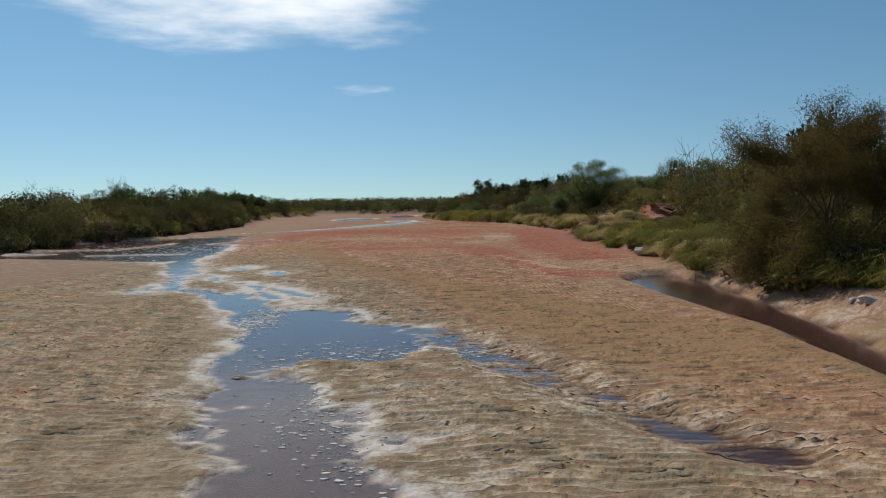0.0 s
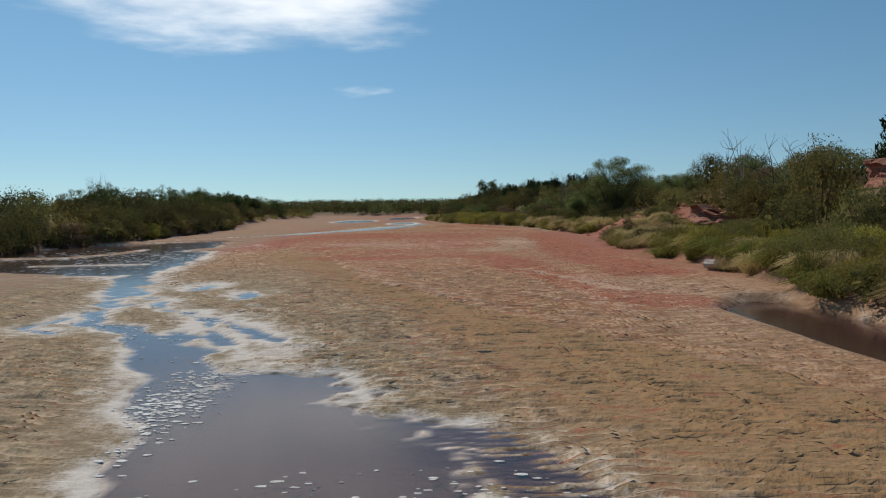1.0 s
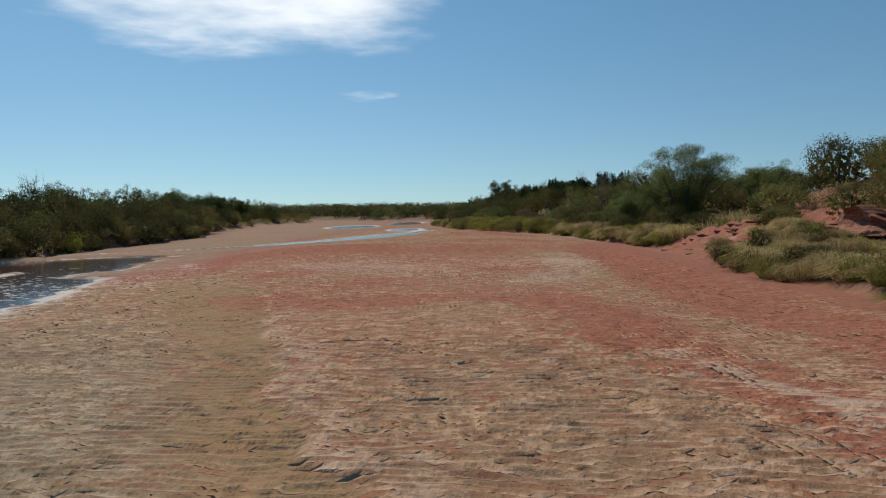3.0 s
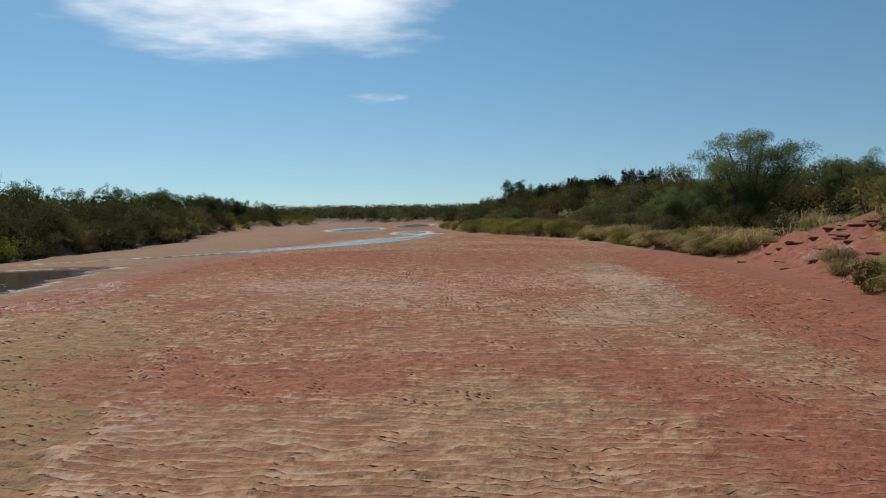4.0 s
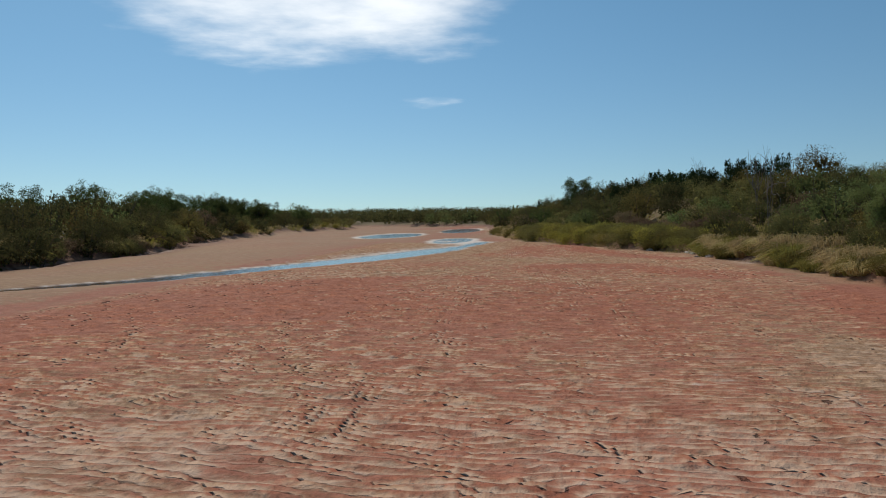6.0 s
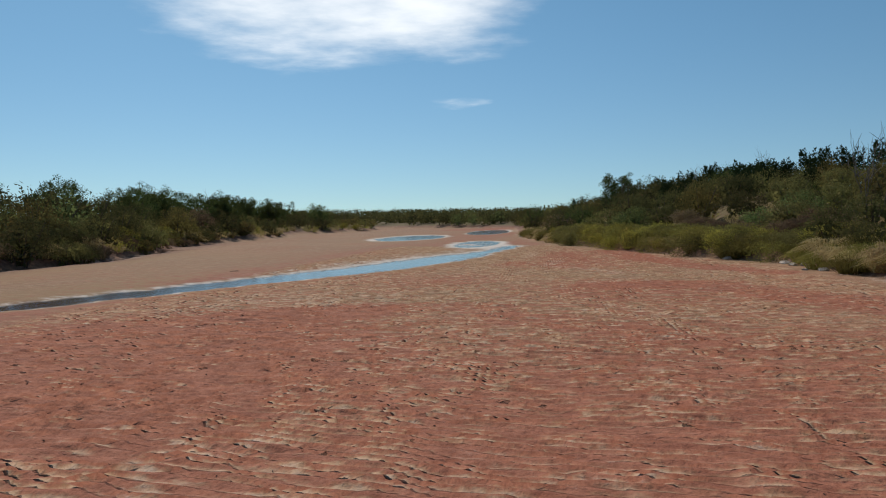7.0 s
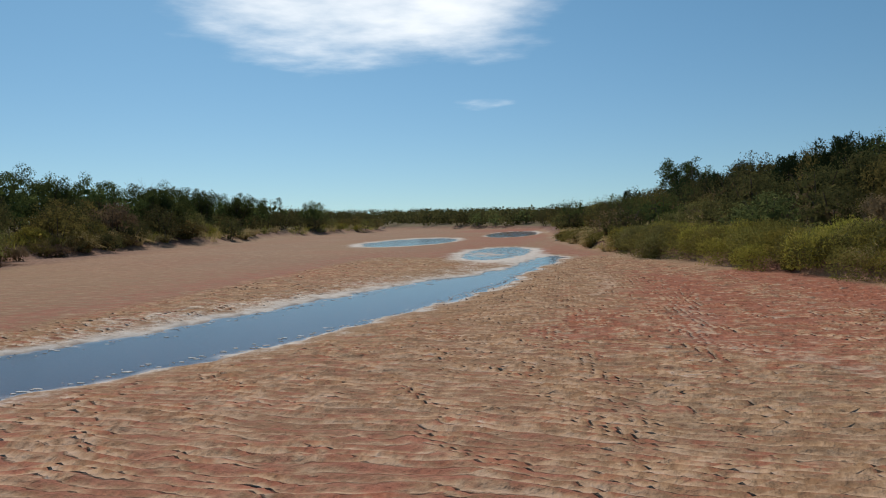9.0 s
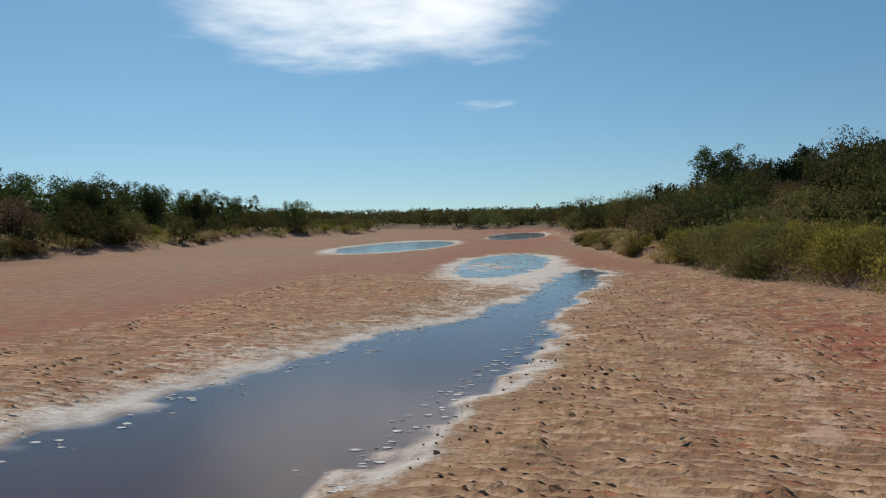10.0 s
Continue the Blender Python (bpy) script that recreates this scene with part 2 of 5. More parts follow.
MUD = rock_material("dark_mud_clod", (0.06, 0.032, 0.022), (0.11, 0.06, 0.04), (0.15, 0.085, 0.055))

# ---------------------------------------------------------------- ground


def vnoise(x, y, seed):
    """Smooth value noise, 0 to 1, on arrays."""
    xi, yi = np.floor(x).astype(np.int64), np.floor(y).astype(np.int64)
    fx, fy = x - xi, y - yi
    fx, fy = fx * fx * (3 - 2 * fx), fy * fy * (3 - 2 * fy)

    def h(a, b):
        k = (a * 374761393 + b * 668265263 + seed * 974711) & 0xFFFFFFFF
        k = ((k ^ (k >> 13)) * 1274126177) & 0xFFFFFFFF
        return ((k ^ (k >> 16)) & 0xFFFF) / 65535.0

    return (h(xi, yi) * (1 - fx) + h(xi + 1, yi) * fx) * (1 - fy) + (h(xi, yi + 1) * (1 - fx) + h(xi + 1, yi + 1) * fx) * fy


def fbm(x, y, seed, octaves=4):
    total, amp, norm = 0.0, 1.0, 0.0
    for k in range(octaves):
        total = total + amp * vnoise(x * 2 ** k + 17.3 * k, y * 2 ** k - 9.1 * k, seed + k)
        norm += amp
        amp *= 0.5
    return total / norm


def sstep(v, lo, hi):
    u = np.clip((v - lo) / (hi - lo), 0, 1)
    return u * u * (3 - 2 * u)


TOE_R = np.array([(-60, 3), (5, 5.9), (12, 6.7), (20, 7.2), (26, 7.6), (35, 7.7), (42, 7.7), (48, 8.8), (57, 8.9), (66, 8.6), (73, 8.2), (80, 7.8),
                  (84, 5.6), (90, 3.4), (95, 1.9), (100, 0.3), (105, -0.2), (110, -1.5), (124, -2.8), (150, -4.0), (195, -6.5), (213, -18), (232, -45), (280, -120), (700, -700)], float)
TOE_L = np.array([(-60, -22), (37, -22.6), (47, -23.8), (53, -22.5), (67, -23.0), (90, -25.0), (97, -27.5), (112, -30), (128, -31), (145, -35), (165, -34), (187, -32),
                  (199, -38), (214, -64), (250, -135), (700, -850)], float)


def toe_right(y):
    return np.interp(y, TOE_R[:, 0], TOE_R[:, 1]) + 0.9 * (fbm(y * 0.35, y * 0 + 3, 5, 3) - 0.5)


def toe_left(y):
    return np.interp(y, TOE_L[:, 0], TOE_L[:, 1]) + 1.6 * (fbm(y * 0.22, y * 0 + 8, 9, 3) - 0.5)


# water bodies: y, left edge, right edge
POOL = np.array([(1, -1.5, 0.2), (5, -1.8, -0.4), (7, -2.3, -1.3), (9.2, -2.9, -2.3), (9.8, -3.0, -1.0), (10.6, -3.15, 0.1), (11.6, -3.4, -0.2), (12.7, -3.8, -0.8), (13.8, -4.3, -1.4),
                 (14.7, -4.7, -2.8), (16.8, -5.7, -4.1), (18.2, -6.8, -5.3), (20, -7.9, -7.2), (22, -8.7, -7.9), (25, -9.6, -8.6), (29, -10.8, -9.9), (31.5, -11.6, -10.8)], float)
LAKE = np.array([(29.5, -12.6, -11.4), (31, -16, -10.6), (32.5, -21, -10.4), (34, -26, -10.6), (37, -26, -11.3), (45, -26, -13.2), (50, -23, -14.2), (53, -20.6, -14.8), (56, -17, -15.2)], float)
SIDE = np.array([(2, 4.9, 5.5), (9, 5.35, 5.95), (11.4, 5.45, 6.35), (13.5, 5.3, 6.6), (15.7, 5.15, 6.75), (17.9, 5.1, 6.85), (19.8, 5.05, 6.8), (20.9, 5.9, 6.6)], float)
STREAM = np.array([(58, -20.5, -19.9), (62, -17.4, -16.6), (66, -14.7, -13.0), (70, -13.0, -11.2), (75, -11.2, -8.7), (79, -9.7, -6.9), (83, -8.5, -5.6), (86, -7.8, -5.0), (88.5, -7.1, -4.55), (90.5, -6.6, -4.25),
                   (92, -5.7, -4.2), (95, -4.9, -3.8), (99, -4.4, -3.1), (103, -3.9, -2.8), (105, -3.4, -3.0)], float)


def inside(x, y, rows):
    """How far inside a body of water a place lies, in metres, negative outside."""
    lo, hi = np.interp(y, rows[:, 0], rows[:, 1]), np.interp(y, rows[:, 0], rows[:, 2])
    across = np.minimum(x - lo, hi - x)
    along = np.minimum(y - rows[0, 0], rows[-1, 0] - y)
    return np.minimum(across, along)


def near_line(x, y, pts):
    best = np.full(np.shape(x), 1e9)
    for (ax, ay), (bx, by) in zip(pts, pts[1:]):
        u = np.clip(((x - ax) * (bx - ax) + (y - ay) * (by - ay)) / ((bx - ax) ** 2 + (by - ay) ** 2), 0, 1)
        best = np.minimum(best, np.hypot(x - ax - u * (bx - ax), y - ay - u * (by - ay)))
    return best


def oval(x, y, cx, cy, rx, ry):
    r = np.hypot((x - cx) / rx, (y - cy) / ry)
    return (1 - r) * rx


def fields(x, y):
    """Height of the ground and the shares of its kinds of surface."""
    x, y = np.asarray(x, float), np.asarray(y, float)
    wob = fbm(x * 0.9, y * 0.5, 21, 4) - 0.5
    fine = fbm(x * 2.6, y * 1.6, 31, 3) - 0.5
    dr, dl = x - toe_right(y), toe_left(y) - x
    # ---- water: signed depth of the shore
    jx, jy = 0.8 * (vnoise(x * 0.9, y * 1.3, 25) - 0.5), 1.1 * (vnoise(x * 1.1 + 40, y * 0.9, 26) - 0.5)
    s = np.maximum.reduce([inside(x + 0.5 * jx, y + jy, POOL), inside(x, y, LAKE) - 1.5 * sstep(vnoise(x * 0.22, y * 0.8, 29), 0.62, 0.8), inside(x, y, STREAM),
                           0.28 - near_line(x, y, [(-9.4, 26), (-6.3, 20.8), (-4.7, 19.2), (-3.3, 17.2)]),
                           0.24 - near_line(x, y, [(-7.6, 22), (-8.2, 18.6), (-7.2, 18.0)]), 0.2 - near_line(x, y, [(-5.2, 20), (-4.4, 17.6), (-3.4, 16.0)]),
                           np.where((y > 54) & (y < 97), 0.24 - np.abs(dl + 0.6), -9.0), oval(x, y, -5.3, 23.3, 0.5, 1.1), oval(x, y, -7.0, 24.9, 0.4, 0.9),
                           oval(x, y, -6.3, 109, 1.7, 7.5), oval(x, y, -15.6, 131, 3.4, 12), oval(x, y, -9.0, 165, 3.2, 20)])
    bars = 0.42 - near_line(x, y + 0.8 * wob, [(-22, 38.4), (-18.2, 39.2), (-17, 42), (-17.2, 46)])
    bars = np.maximum(bars, 0.3 - near_line(x, y + 0.8 * wob, [(-21.5, 35.6), (-19.4, 35.8)]))
    bars = np.maximum(bars, 0.3 - near_line(x, y + 0.8 * wob, [(-16.8, 34.2), (-12.6, 34.6)]))
    s = np.where(x < -11.5, np.minimum(s, -2.2 * bars), s)
    s = s + 0.16 * sstep(y, 10, 7) * sstep(s, -0.6, 0)
    s = s - 0.22 * sstep(y, 12, 14) * sstep(y, 30, 24)
    calm = 1 - 0.65 * sstep(x - np.interp(y, POOL[:, 0], POOL[:, 1]), 1.0, 0.3) * sstep(y, 22, 17)
    s = s + calm * 0.22 * (vnoise(x * 5.5, y * 4.5, 33) - 0.5)
    ragged = sstep(x, -3.4, -2.2) * sstep(y, 4, 6) * sstep(y, 19, 16)
    s = s + ragged * (0.6 * (vnoise(x * 2.4, y * 3.6, 35) - 0.5) + 0.5 * (vnoise(x * 7, y * 9, 36) - 0.5))
    s = s + calm * (0.5 * wob + 0.4 * fine + 0.25 * (vnoise(x * 2.3, y * 1.7, 30) - 0.5))
    # shallows where ripples stand out of the water
    streak = 0.36 - near_line(x, y, [(-0.2, 12.0), (0.2, 11.1), (0.7, 9.7), (1.2, 8.7), (1.45, 8.1), (1.8, 7.4), (2.1, 6.7), (2.35, 6.2), (2.7, 5.8)]) + 0.25 * wob + 0.2 * fine
    shoal = np.maximum.reduce([0.8 - np.hypot((x + 0.8) / 1.3, (y - 10.2) / 0.9), 0.7 - np.hypot((x + 1.9) / 0.9, (y - 9.3) / 0.8),
                               0.7 - np.hypot((x + 3.3) / 0.7, (y - 14.0) / 2.2), 0.9 - np.hypot((x + 6.8) / 2.2, (y - 107) / 4)]) + 0.9 * wob
    shoal = sstep(shoal, -0.1, 0.5)
    side = inside(x, y, SIDE) + 0.25 * wob
    # ---- bed
    z = 0.03 + 0.05 * wob * sstep(-s, 0.0, 1.0) + 0.045 * sstep(-s, 0.2, 1.6) + 0.03 * sstep(-s, 0.5, 4) - 0.105 * sstep(s, -0.25, 0.4)
    z = z + (0.002 + 0.07 * (vnoise(x * 3.0, y * 5.0, 27) - 0.5) + 0.04 * wob - z) * shoal * sstep(s, -0.8, 0.1)
    z = z + (-0.012 + 0.03 * (vnoise(x * 2.6, y * 5.5, 28) - 0.5) - z) * 0.97 * sstep(streak, -0.3, 0.12)
    z = z - 0.22 * sstep(side, -0.35, 0.3)
    z = z + 0.10 * sstep(-dr, 3.0, 0.3) * sstep(-side, 0, 0.5) + 0.08 * sstep(-dl, 3.5, 0.3) * sstep(-s, 0, 0.6)
    still = sstep(-s, 0.1, 0.9) * sstep(-side, 0.1, 0.6) * sstep(-dr, 0.3, 1.4) * sstep(-dl, 0.3, 2.0)
    still = np.maximum(still, np.maximum(0.6 * shoal, 0.9 * sstep(streak, -0.2, 0.1)))
    patch = 0.7 + 0.3 * sstep(fbm(x * 0.16, y * 0.11, 51, 3), 0.32, 0.6)
    # the low scarp along the edge of the upper bar
    edge = np.interp(y, [11, 12, 14.5, 17.5, 20.6, 24, 29, 37, 45, 56], [8, 4.6, 3.1, 1.6, 0.0, -1.8, -3.4, -5.5, -9.8, -13]) + 0.5 * wob + 0.3 * fine + 0.4 * (vnoise(x * 1.3, y * 2.1, 37) - 0.5)
    z = z - 0.05 * sstep(-(x - edge), -0.02, 0.08) * sstep(-(x - edge), 2.5, 0.4) * sstep(y, 17, 21) * sstep(y, 46, 36)
    # ---- banks
    rough = fbm(x * 0.5, y * 0.5, 71, 4) - 0.5
    mound = sstep(y, 38, 43) * sstep(y, 57, 52)
    bluff = sstep(y, 22, 27) * sstep(y, 38, 33)
    hill = np.interp(y, [-60, 0, 40, 60, 80, 105, 135, 170, 230, 320], [1.4, 1.6, 1.8, 2.2, 2.5, 2.8, 2.5, 1.5, 0.5, 0.2])
    step = 0.35 * (1 - mound) * sstep(dr, 0.0, 0.5) + 0.25 * sstep(dr, 0.2, 3.5) + 0.55 * mound * sstep(dr, -0.3, 2.0)
    step = step + hill * sstep(dr + 2.5 * rough, 2.0, 15)
    hollow_ = sstep(y, 33, 36) * sstep(y, 46, 42)
    shelf = sstep(y, 43, 46.5) * sstep(y, 58, 53)
    step = step * (1 - 0.5 * hollow_ * sstep(dr, 9, 4)) + shelf * (0.25 * sstep(dr, 0.8, 3.0) + 0.75 * sstep(dr, 4.5, 9.0))
    ledge = sstep(dr + 0.8 * rough, 6.4, 7.6) * 0.9 + sstep(dr + 0.8 * rough, 7.4, 9.0) * 0.9
    step = step * (1 - 0.55 * bluff * sstep(dr, 3, 8)) + bluff * ledge
    gully = mound * 0.22 * (np.abs(((z * 0 + dr * 0.9 + 1.3 * rough) % 1.0) - 0.5) * 2) * sstep(dr, 0.0, 1.0)
    z = np.where(dr > -0.3, z + step + gully + 0.5 * rough * sstep(dr, 0.3, 4), z)
    bend = 0.28 * rough + 0.10 * (vnoise(x * 1.7, y * 1.1, 73) - 0.5)
    beds = (z + bend) / 0.16
    terrace = (np.floor(beds) + sstep(beds - np.floor(beds), 0.74, 0.97)) * 0.16 - bend
    z = np.where(dr > -0.2, z + (terrace - z) * 0.85 * mound * sstep(dr, 0.0, 0.6), z)
    far = sstep(y, 120, 220)
    plain = 3.2 * sstep(y, 250, 420)
    low = 0.55 * sstep(dl, 0.0, 0.6) + 0.45 * sstep(dl, 0.3, 5) + 0.5 * rough * sstep(dl, 0.3, 4) + 0.4 * far * sstep(dl, 5, 30)
    z = np.where(dl > 0, z + low, z)
    z = z + plain * np.maximum(sstep(dr, 0, 40), sstep(dl, 0, 40))
    # ---- kinds of surface
    band = fbm(x * 0.25, y * 0.12, 81, 4) - 0.5
    mx, my = x + 1.8 * band + 0.9 * wob + 0.4 * fine, y + 2.6 * band + 1.4 * wob + 0.5 * fine

    def daub(cx, cy, rx, ry, a):
        return a * np.clip(1.3 - np.hypot((mx - cx) / rx, (my - cy) / ry), 0, 1)

    def strip(pts, wide, a):
        return a * sstep(near_line(mx, my, pts), 1.2 * wide, 0.45 * wide)

    bar = sstep(x - edge, -0.1, 0.3)
    red = bar * (0.05 * sstep(y, 12, 15) + 0.08 * sstep(y, 24, 30) + 0.26 * sstep(y, 32, 40) * sstep(y, 68, 58) + 0.10 * sstep(y, 53, 58) * sstep(y, 77, 72))
    red = red + strip([(-5.6, 36.2), (-3.7, 35.2), (-1.5, 35.6), (0.8, 35.3), (2.0, 31.5), (2.7, 27.0), (3.2, 24.6), (3.7, 22.3), (4.3, 20)], 1.05, 0.5)
    red = red + strip([(5.9, 54), (5.2, 46), (5.0, 42), (4.8, 38), (5.1, 32), (5.5, 27)], 1.35, 0.62) + strip([(7.0, 60), (7.4, 50), (6.9, 42), (7.1, 33), (6.9, 26)], 1.6, 0.36)
    red = red + strip([(-10.4, 42), (-11.0, 49), (-9.6, 57), (-8.0, 61.5), (-6.2, 64)], 1.75, 0.72) + daub(-7.2, 60, 3.6, 4.2, 0.8) + strip([(-6, 64.5), (-3, 65.5), (0.8, 62)], 0.9, 0.3)
    red = red + strip([(0.9, 70.8), (3.3, 71.2), (4.6, 68.7), (6.2, 65.5)], 1.2, 0.42) + daub(-2.6, 80.6, 0.8, 2.6, 0.55) + daub(0.6, 69.5, 2.6, 3.2, 0.4) + daub(-4.0, 72.8, 1.6, 2.6, 0.25)
    red = red + strip([(2.4, 91), (3.2, 87.5), (4.1, 83), (4.6, 79), (6.2, 75)], 1.0, 0.6) + daub(-0.1, 89, 1.2, 4, 0.45) + daub(-14, 190, 10, 20, .35) + daub(4.0, 20, 2, 2, .2)
    red = red + daub(2.6, 32.8, 2.6, 3.0, .42) + daub(0.2, 83.5, 2.4, 6.5, .38) + 0.06 * bar * sstep(y, 34, 40)
    red = red + daub(-3.3, 39.4, 1.4, 1.2, .34) + daub(0.4, 43.6, 1.1, 1.3, .4) + daub(-6.9, 42.2, 1.5, 1.4, .4) + daub(1.6, 37, 3.0, 1.0, .25) + daub(-0.5, 56.5, 4, 4, .2)
    red = red + 0.55 * band * sstep(y, 14, 24) + 0.42 * mound * sstep(dr, -0.5, 0.6)
    pale = daub(-1.5, 46, 6.4, 9, 0.46) + 0.16 * bar * sstep(y, 14, 18) * sstep(y, 33, 28) + 0.2 * sstep(y, 60, 66) * sstep(y, 96, 86) * sstep(x, -11, -8) + strip([(3.9, 52), (3.6, 46), (2.9, 42), (1.6, 39.2)], 1.2, 0.4) + strip([(2.1, 29), (3.1, 26.4), (3.6, 24.8), (4.0, 23)], 0.35, 0.7)
    pale = pale + 0.36 * sstep(np.abs(x - edge - 0.25), 0.45, 0.1) * sstep(y, 18, 22) * sstep(y, 42, 34) + daub(4.2, 21, 2.6, 7, 0.32) + strip([(-8.5, 48), (-3, 43), (2, 47)], 2.0, 0.25)
    pale = pale + daub(-6.5, 66.5, 3.2, 2.0, 0.3) + strip([(-0.7, 83), (-0.6, 79.5), (0.2, 77), (1.0, 75)], 0.4, 0.5) + strip([(-2.0, 92), (-1.9, 88.6), (-2.3, 85)], 0.22, 0.5)
    pale = pale + 0.5 * band + daub(0.4, 71.6, 0.9, 0.9, 0.5) + daub(-0.3, 62, 5, 4, 0.16) + 0.3 * mound * sstep(rough, 0.0, 0.2)
    red = red - 0.35 * strip([(3.9, 52), (3.6, 46), (2.9, 42), (1.6, 39.2)], 1.2, 1.0) - 0.4 * strip([(2.1, 29), (3.1, 26.4), (3.6, 24.8), (4.0, 23)], 0.35, 1.0) - daub(-3.3, 86, 1.6, 9, 0.35)
    red = red * sstep(y, 11, 17) * np.where((x < edge - 6) | (inside(x, y, STREAM) > 0), 0.35, 1.0)
    # salt: a rim on every shore, sheets beside the pools
    salt = sstep(s + 0.5 * fine, -0.30, -0.04) * 0.55 + 0.2 * sstep(s + 0.8 * wob, -0.8, -0.1) + 0.34 * sstep(-s, 2.0, 0.4) * (0.4 + 1.3 * wob)
    brink = np.interp(y, [9, 13, 17, 20.4, 23.4, 28.3, 35, 41.3, 46], [0.6, -0.6, -2.2, -3.4, -4.7, -7.7, -9.8, -11.9, -14]) + 0.8 * wob
    sheet = sstep(brink - x, -0.3, 0.8) * sstep(y, 12.5, 14.5) * sstep(y, 48, 42) * sstep(x - np.interp(y, POOL[:, 0], POOL[:, 1]), -0.6, 0.2)
    salt = salt + 0.34 * sheet * (0.75 + 0.9 * wob + 0.6 * fine)
    salt = salt + 0.16 * sstep(np.hypot((x - 0.2) / 2.0, (y - 7.5) / 4.0), 1.1, 0.5) + 0.26 * sstep(streak, -0.7, -0.1) + 0.25 * shoal
    salt = salt + 0.3 * sstep(-side, 0.7, 0.1) + 0.40 * sstep(dr, -1.0, -0.2) * sstep(vnoise(x * 0.4, y * 0.25, 88), 0.45, 0.75)
    salt = salt + 0.34 * sstep(inside(x + 1.3, y + 0.8 * wob, STREAM) + 0.9 * wob, -1.5, 0.2) * sstep(y, 70, 80) + 0.75 * sstep(np.hypot((x + 6.1) / 3.0, (y - 107) / 10), 1.1, 0.6) + 0.5 * sstep(np.hypot((x + 12) / 3.2, (y - 38) / 13), 1.1, 0.7) * (0.7 + wob)
    salt = salt + 0.55 * sstep(np.hypot((x + 15.6) / 4.6, (y - 131) / 16), 1.1, 0.75) + 0.9 * sstep(y, 11.5, 9) * sstep(dr, -0.3, 0.4) * (0.4 + 1.2 * wob)
    salt = salt + 0.4 * sstep(np.abs(dl + 1.1 + 0.8 * wob), 0.4, 0.1) * sstep(y, 52, 60) * sstep(y, 118, 104)
    salt = salt * (1 - 0.9 * sstep(dl, -0.35, 0.1))
    wet = sstep(-z, -0.006, 0.014)
    west = np.interp(y, [5, 10, 14, 18, 20.4, 25, 29.5, 36.8, 42], [2.8, 1.0, -0.4, -1.4, -2.0, -4.0, -5.6, -9.0, -11])
    olive = 0.85 * sstep(x - west, -0.4, 1.6) * sstep(-(x - edge), -0.05, 0.15) * sstep(y, 6, 10) * sstep(y, 44, 34) + 0.34 * sstep(-s, 4.0, 1.2) * sstep(x, -1, -5) * sstep(y, 60, 70)
    olive = olive + 0.35 * sstep(vnoise(x * 0.5, y * 0.7, 93), 0.5, 0.8) * sstep(x, -2, -5) * sstep(y, 22, 14) + 0.5 * sstep(x, -9, -14) * sstep(y, 52, 66) * sstep(y, 102, 88) * (0.6 + 1.2 * band) + 0.7 * sstep(side, -1.0, -0.2) * (0.5 + wob)
    bank = np.maximum(sstep(dr, -0.1, 0.5) * (1 - mound * sstep(dr, 9, 6)) * (1 - 0.6 * sstep(y, 14, 11)), sstep(dl, -0.3, 0.1))
    bank = np.maximum(bank, 0.75 * sstep(dl, -3.0 + 1.5 * wob, -1.2) * sstep(y, 56, 64) * sstep(y, 120, 106))
    turf = np.maximum(sstep(dr + rough, 1.2, 3.5) * (1 - 0.95 * mound * sstep(dr, 10, 7)) * (1 - 0.8 * bluff * sstep(dr, 5, 6) * sstep(dr, 9, 7)), sstep(dl + rough, 0.5, 2.5))
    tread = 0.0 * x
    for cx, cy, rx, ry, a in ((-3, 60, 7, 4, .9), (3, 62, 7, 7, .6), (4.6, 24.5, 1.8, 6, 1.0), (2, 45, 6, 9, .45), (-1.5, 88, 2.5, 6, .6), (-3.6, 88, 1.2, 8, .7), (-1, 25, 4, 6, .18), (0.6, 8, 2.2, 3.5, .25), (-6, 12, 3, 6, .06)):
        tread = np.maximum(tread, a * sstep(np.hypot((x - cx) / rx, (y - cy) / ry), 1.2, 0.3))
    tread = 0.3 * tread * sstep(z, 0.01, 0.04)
    warm = np.maximum(sstep(y, 22, 40), sstep(x - west, -1.0, 2.0)) * np.clip(0.85 + 0.8 * band, 0, 1)
    still = patch * still * (1 - 0.55 * np.clip(salt, 0, 1) * sstep(y, 18, 12) * sstep(streak, 0.0, -0.3)) * (1 - 0.35 * sstep(x, -12, -16))
    return (z, *(np.clip(v, 0, 1) for v in (red, salt, wet, olive, bank, turf, still, tread, warm, pale)))


def ripple_rows(x, y):
    """Running number of the current ripples; each whole step is one trough."""
    u = y + 0.10 * x + 1.6 * fbm(x * 0.16, y * 0.06, 3, 2)
    px, py = x + 0.5 * vnoise(x * 0.9, y * 1.7, 38) + 0.3 * y, y + 0.4 * vnoise(x * 1.3, y * 0.8, 39) - 0.25 * x
    return (u / 0.145 + 1.6 * vnoise(x * 0.6, y * 0.35, 41) + 1.0 * vnoise(px * 1.4, py * 0.7, 43) + 0.85 * np.abs(2 * vnoise(px * 2.2, py * 1.1, 44) - 1)
            + 0.6 * np.abs(2 * vnoise(px * 4.4 + 3.1 * py, py * 2.2, 45) - 1))


def ripple_rise(row, x, y):
    """Height of the ripples, 0 to 1: broken crests with their steep side upstream, and how strong they stand."""
    ph = row - np.floor(row)
    crest = np.where(ph < 0.27, ph / 0.27, np.abs((1 - ph) / 0.73) ** 1.2)
    strong = 0.55 + 0.6 * sstep(vnoise(x * 2.8, y * 3.6, 47), 0.2, 0.75)
    return crest * strong, strong


SHEET = {}


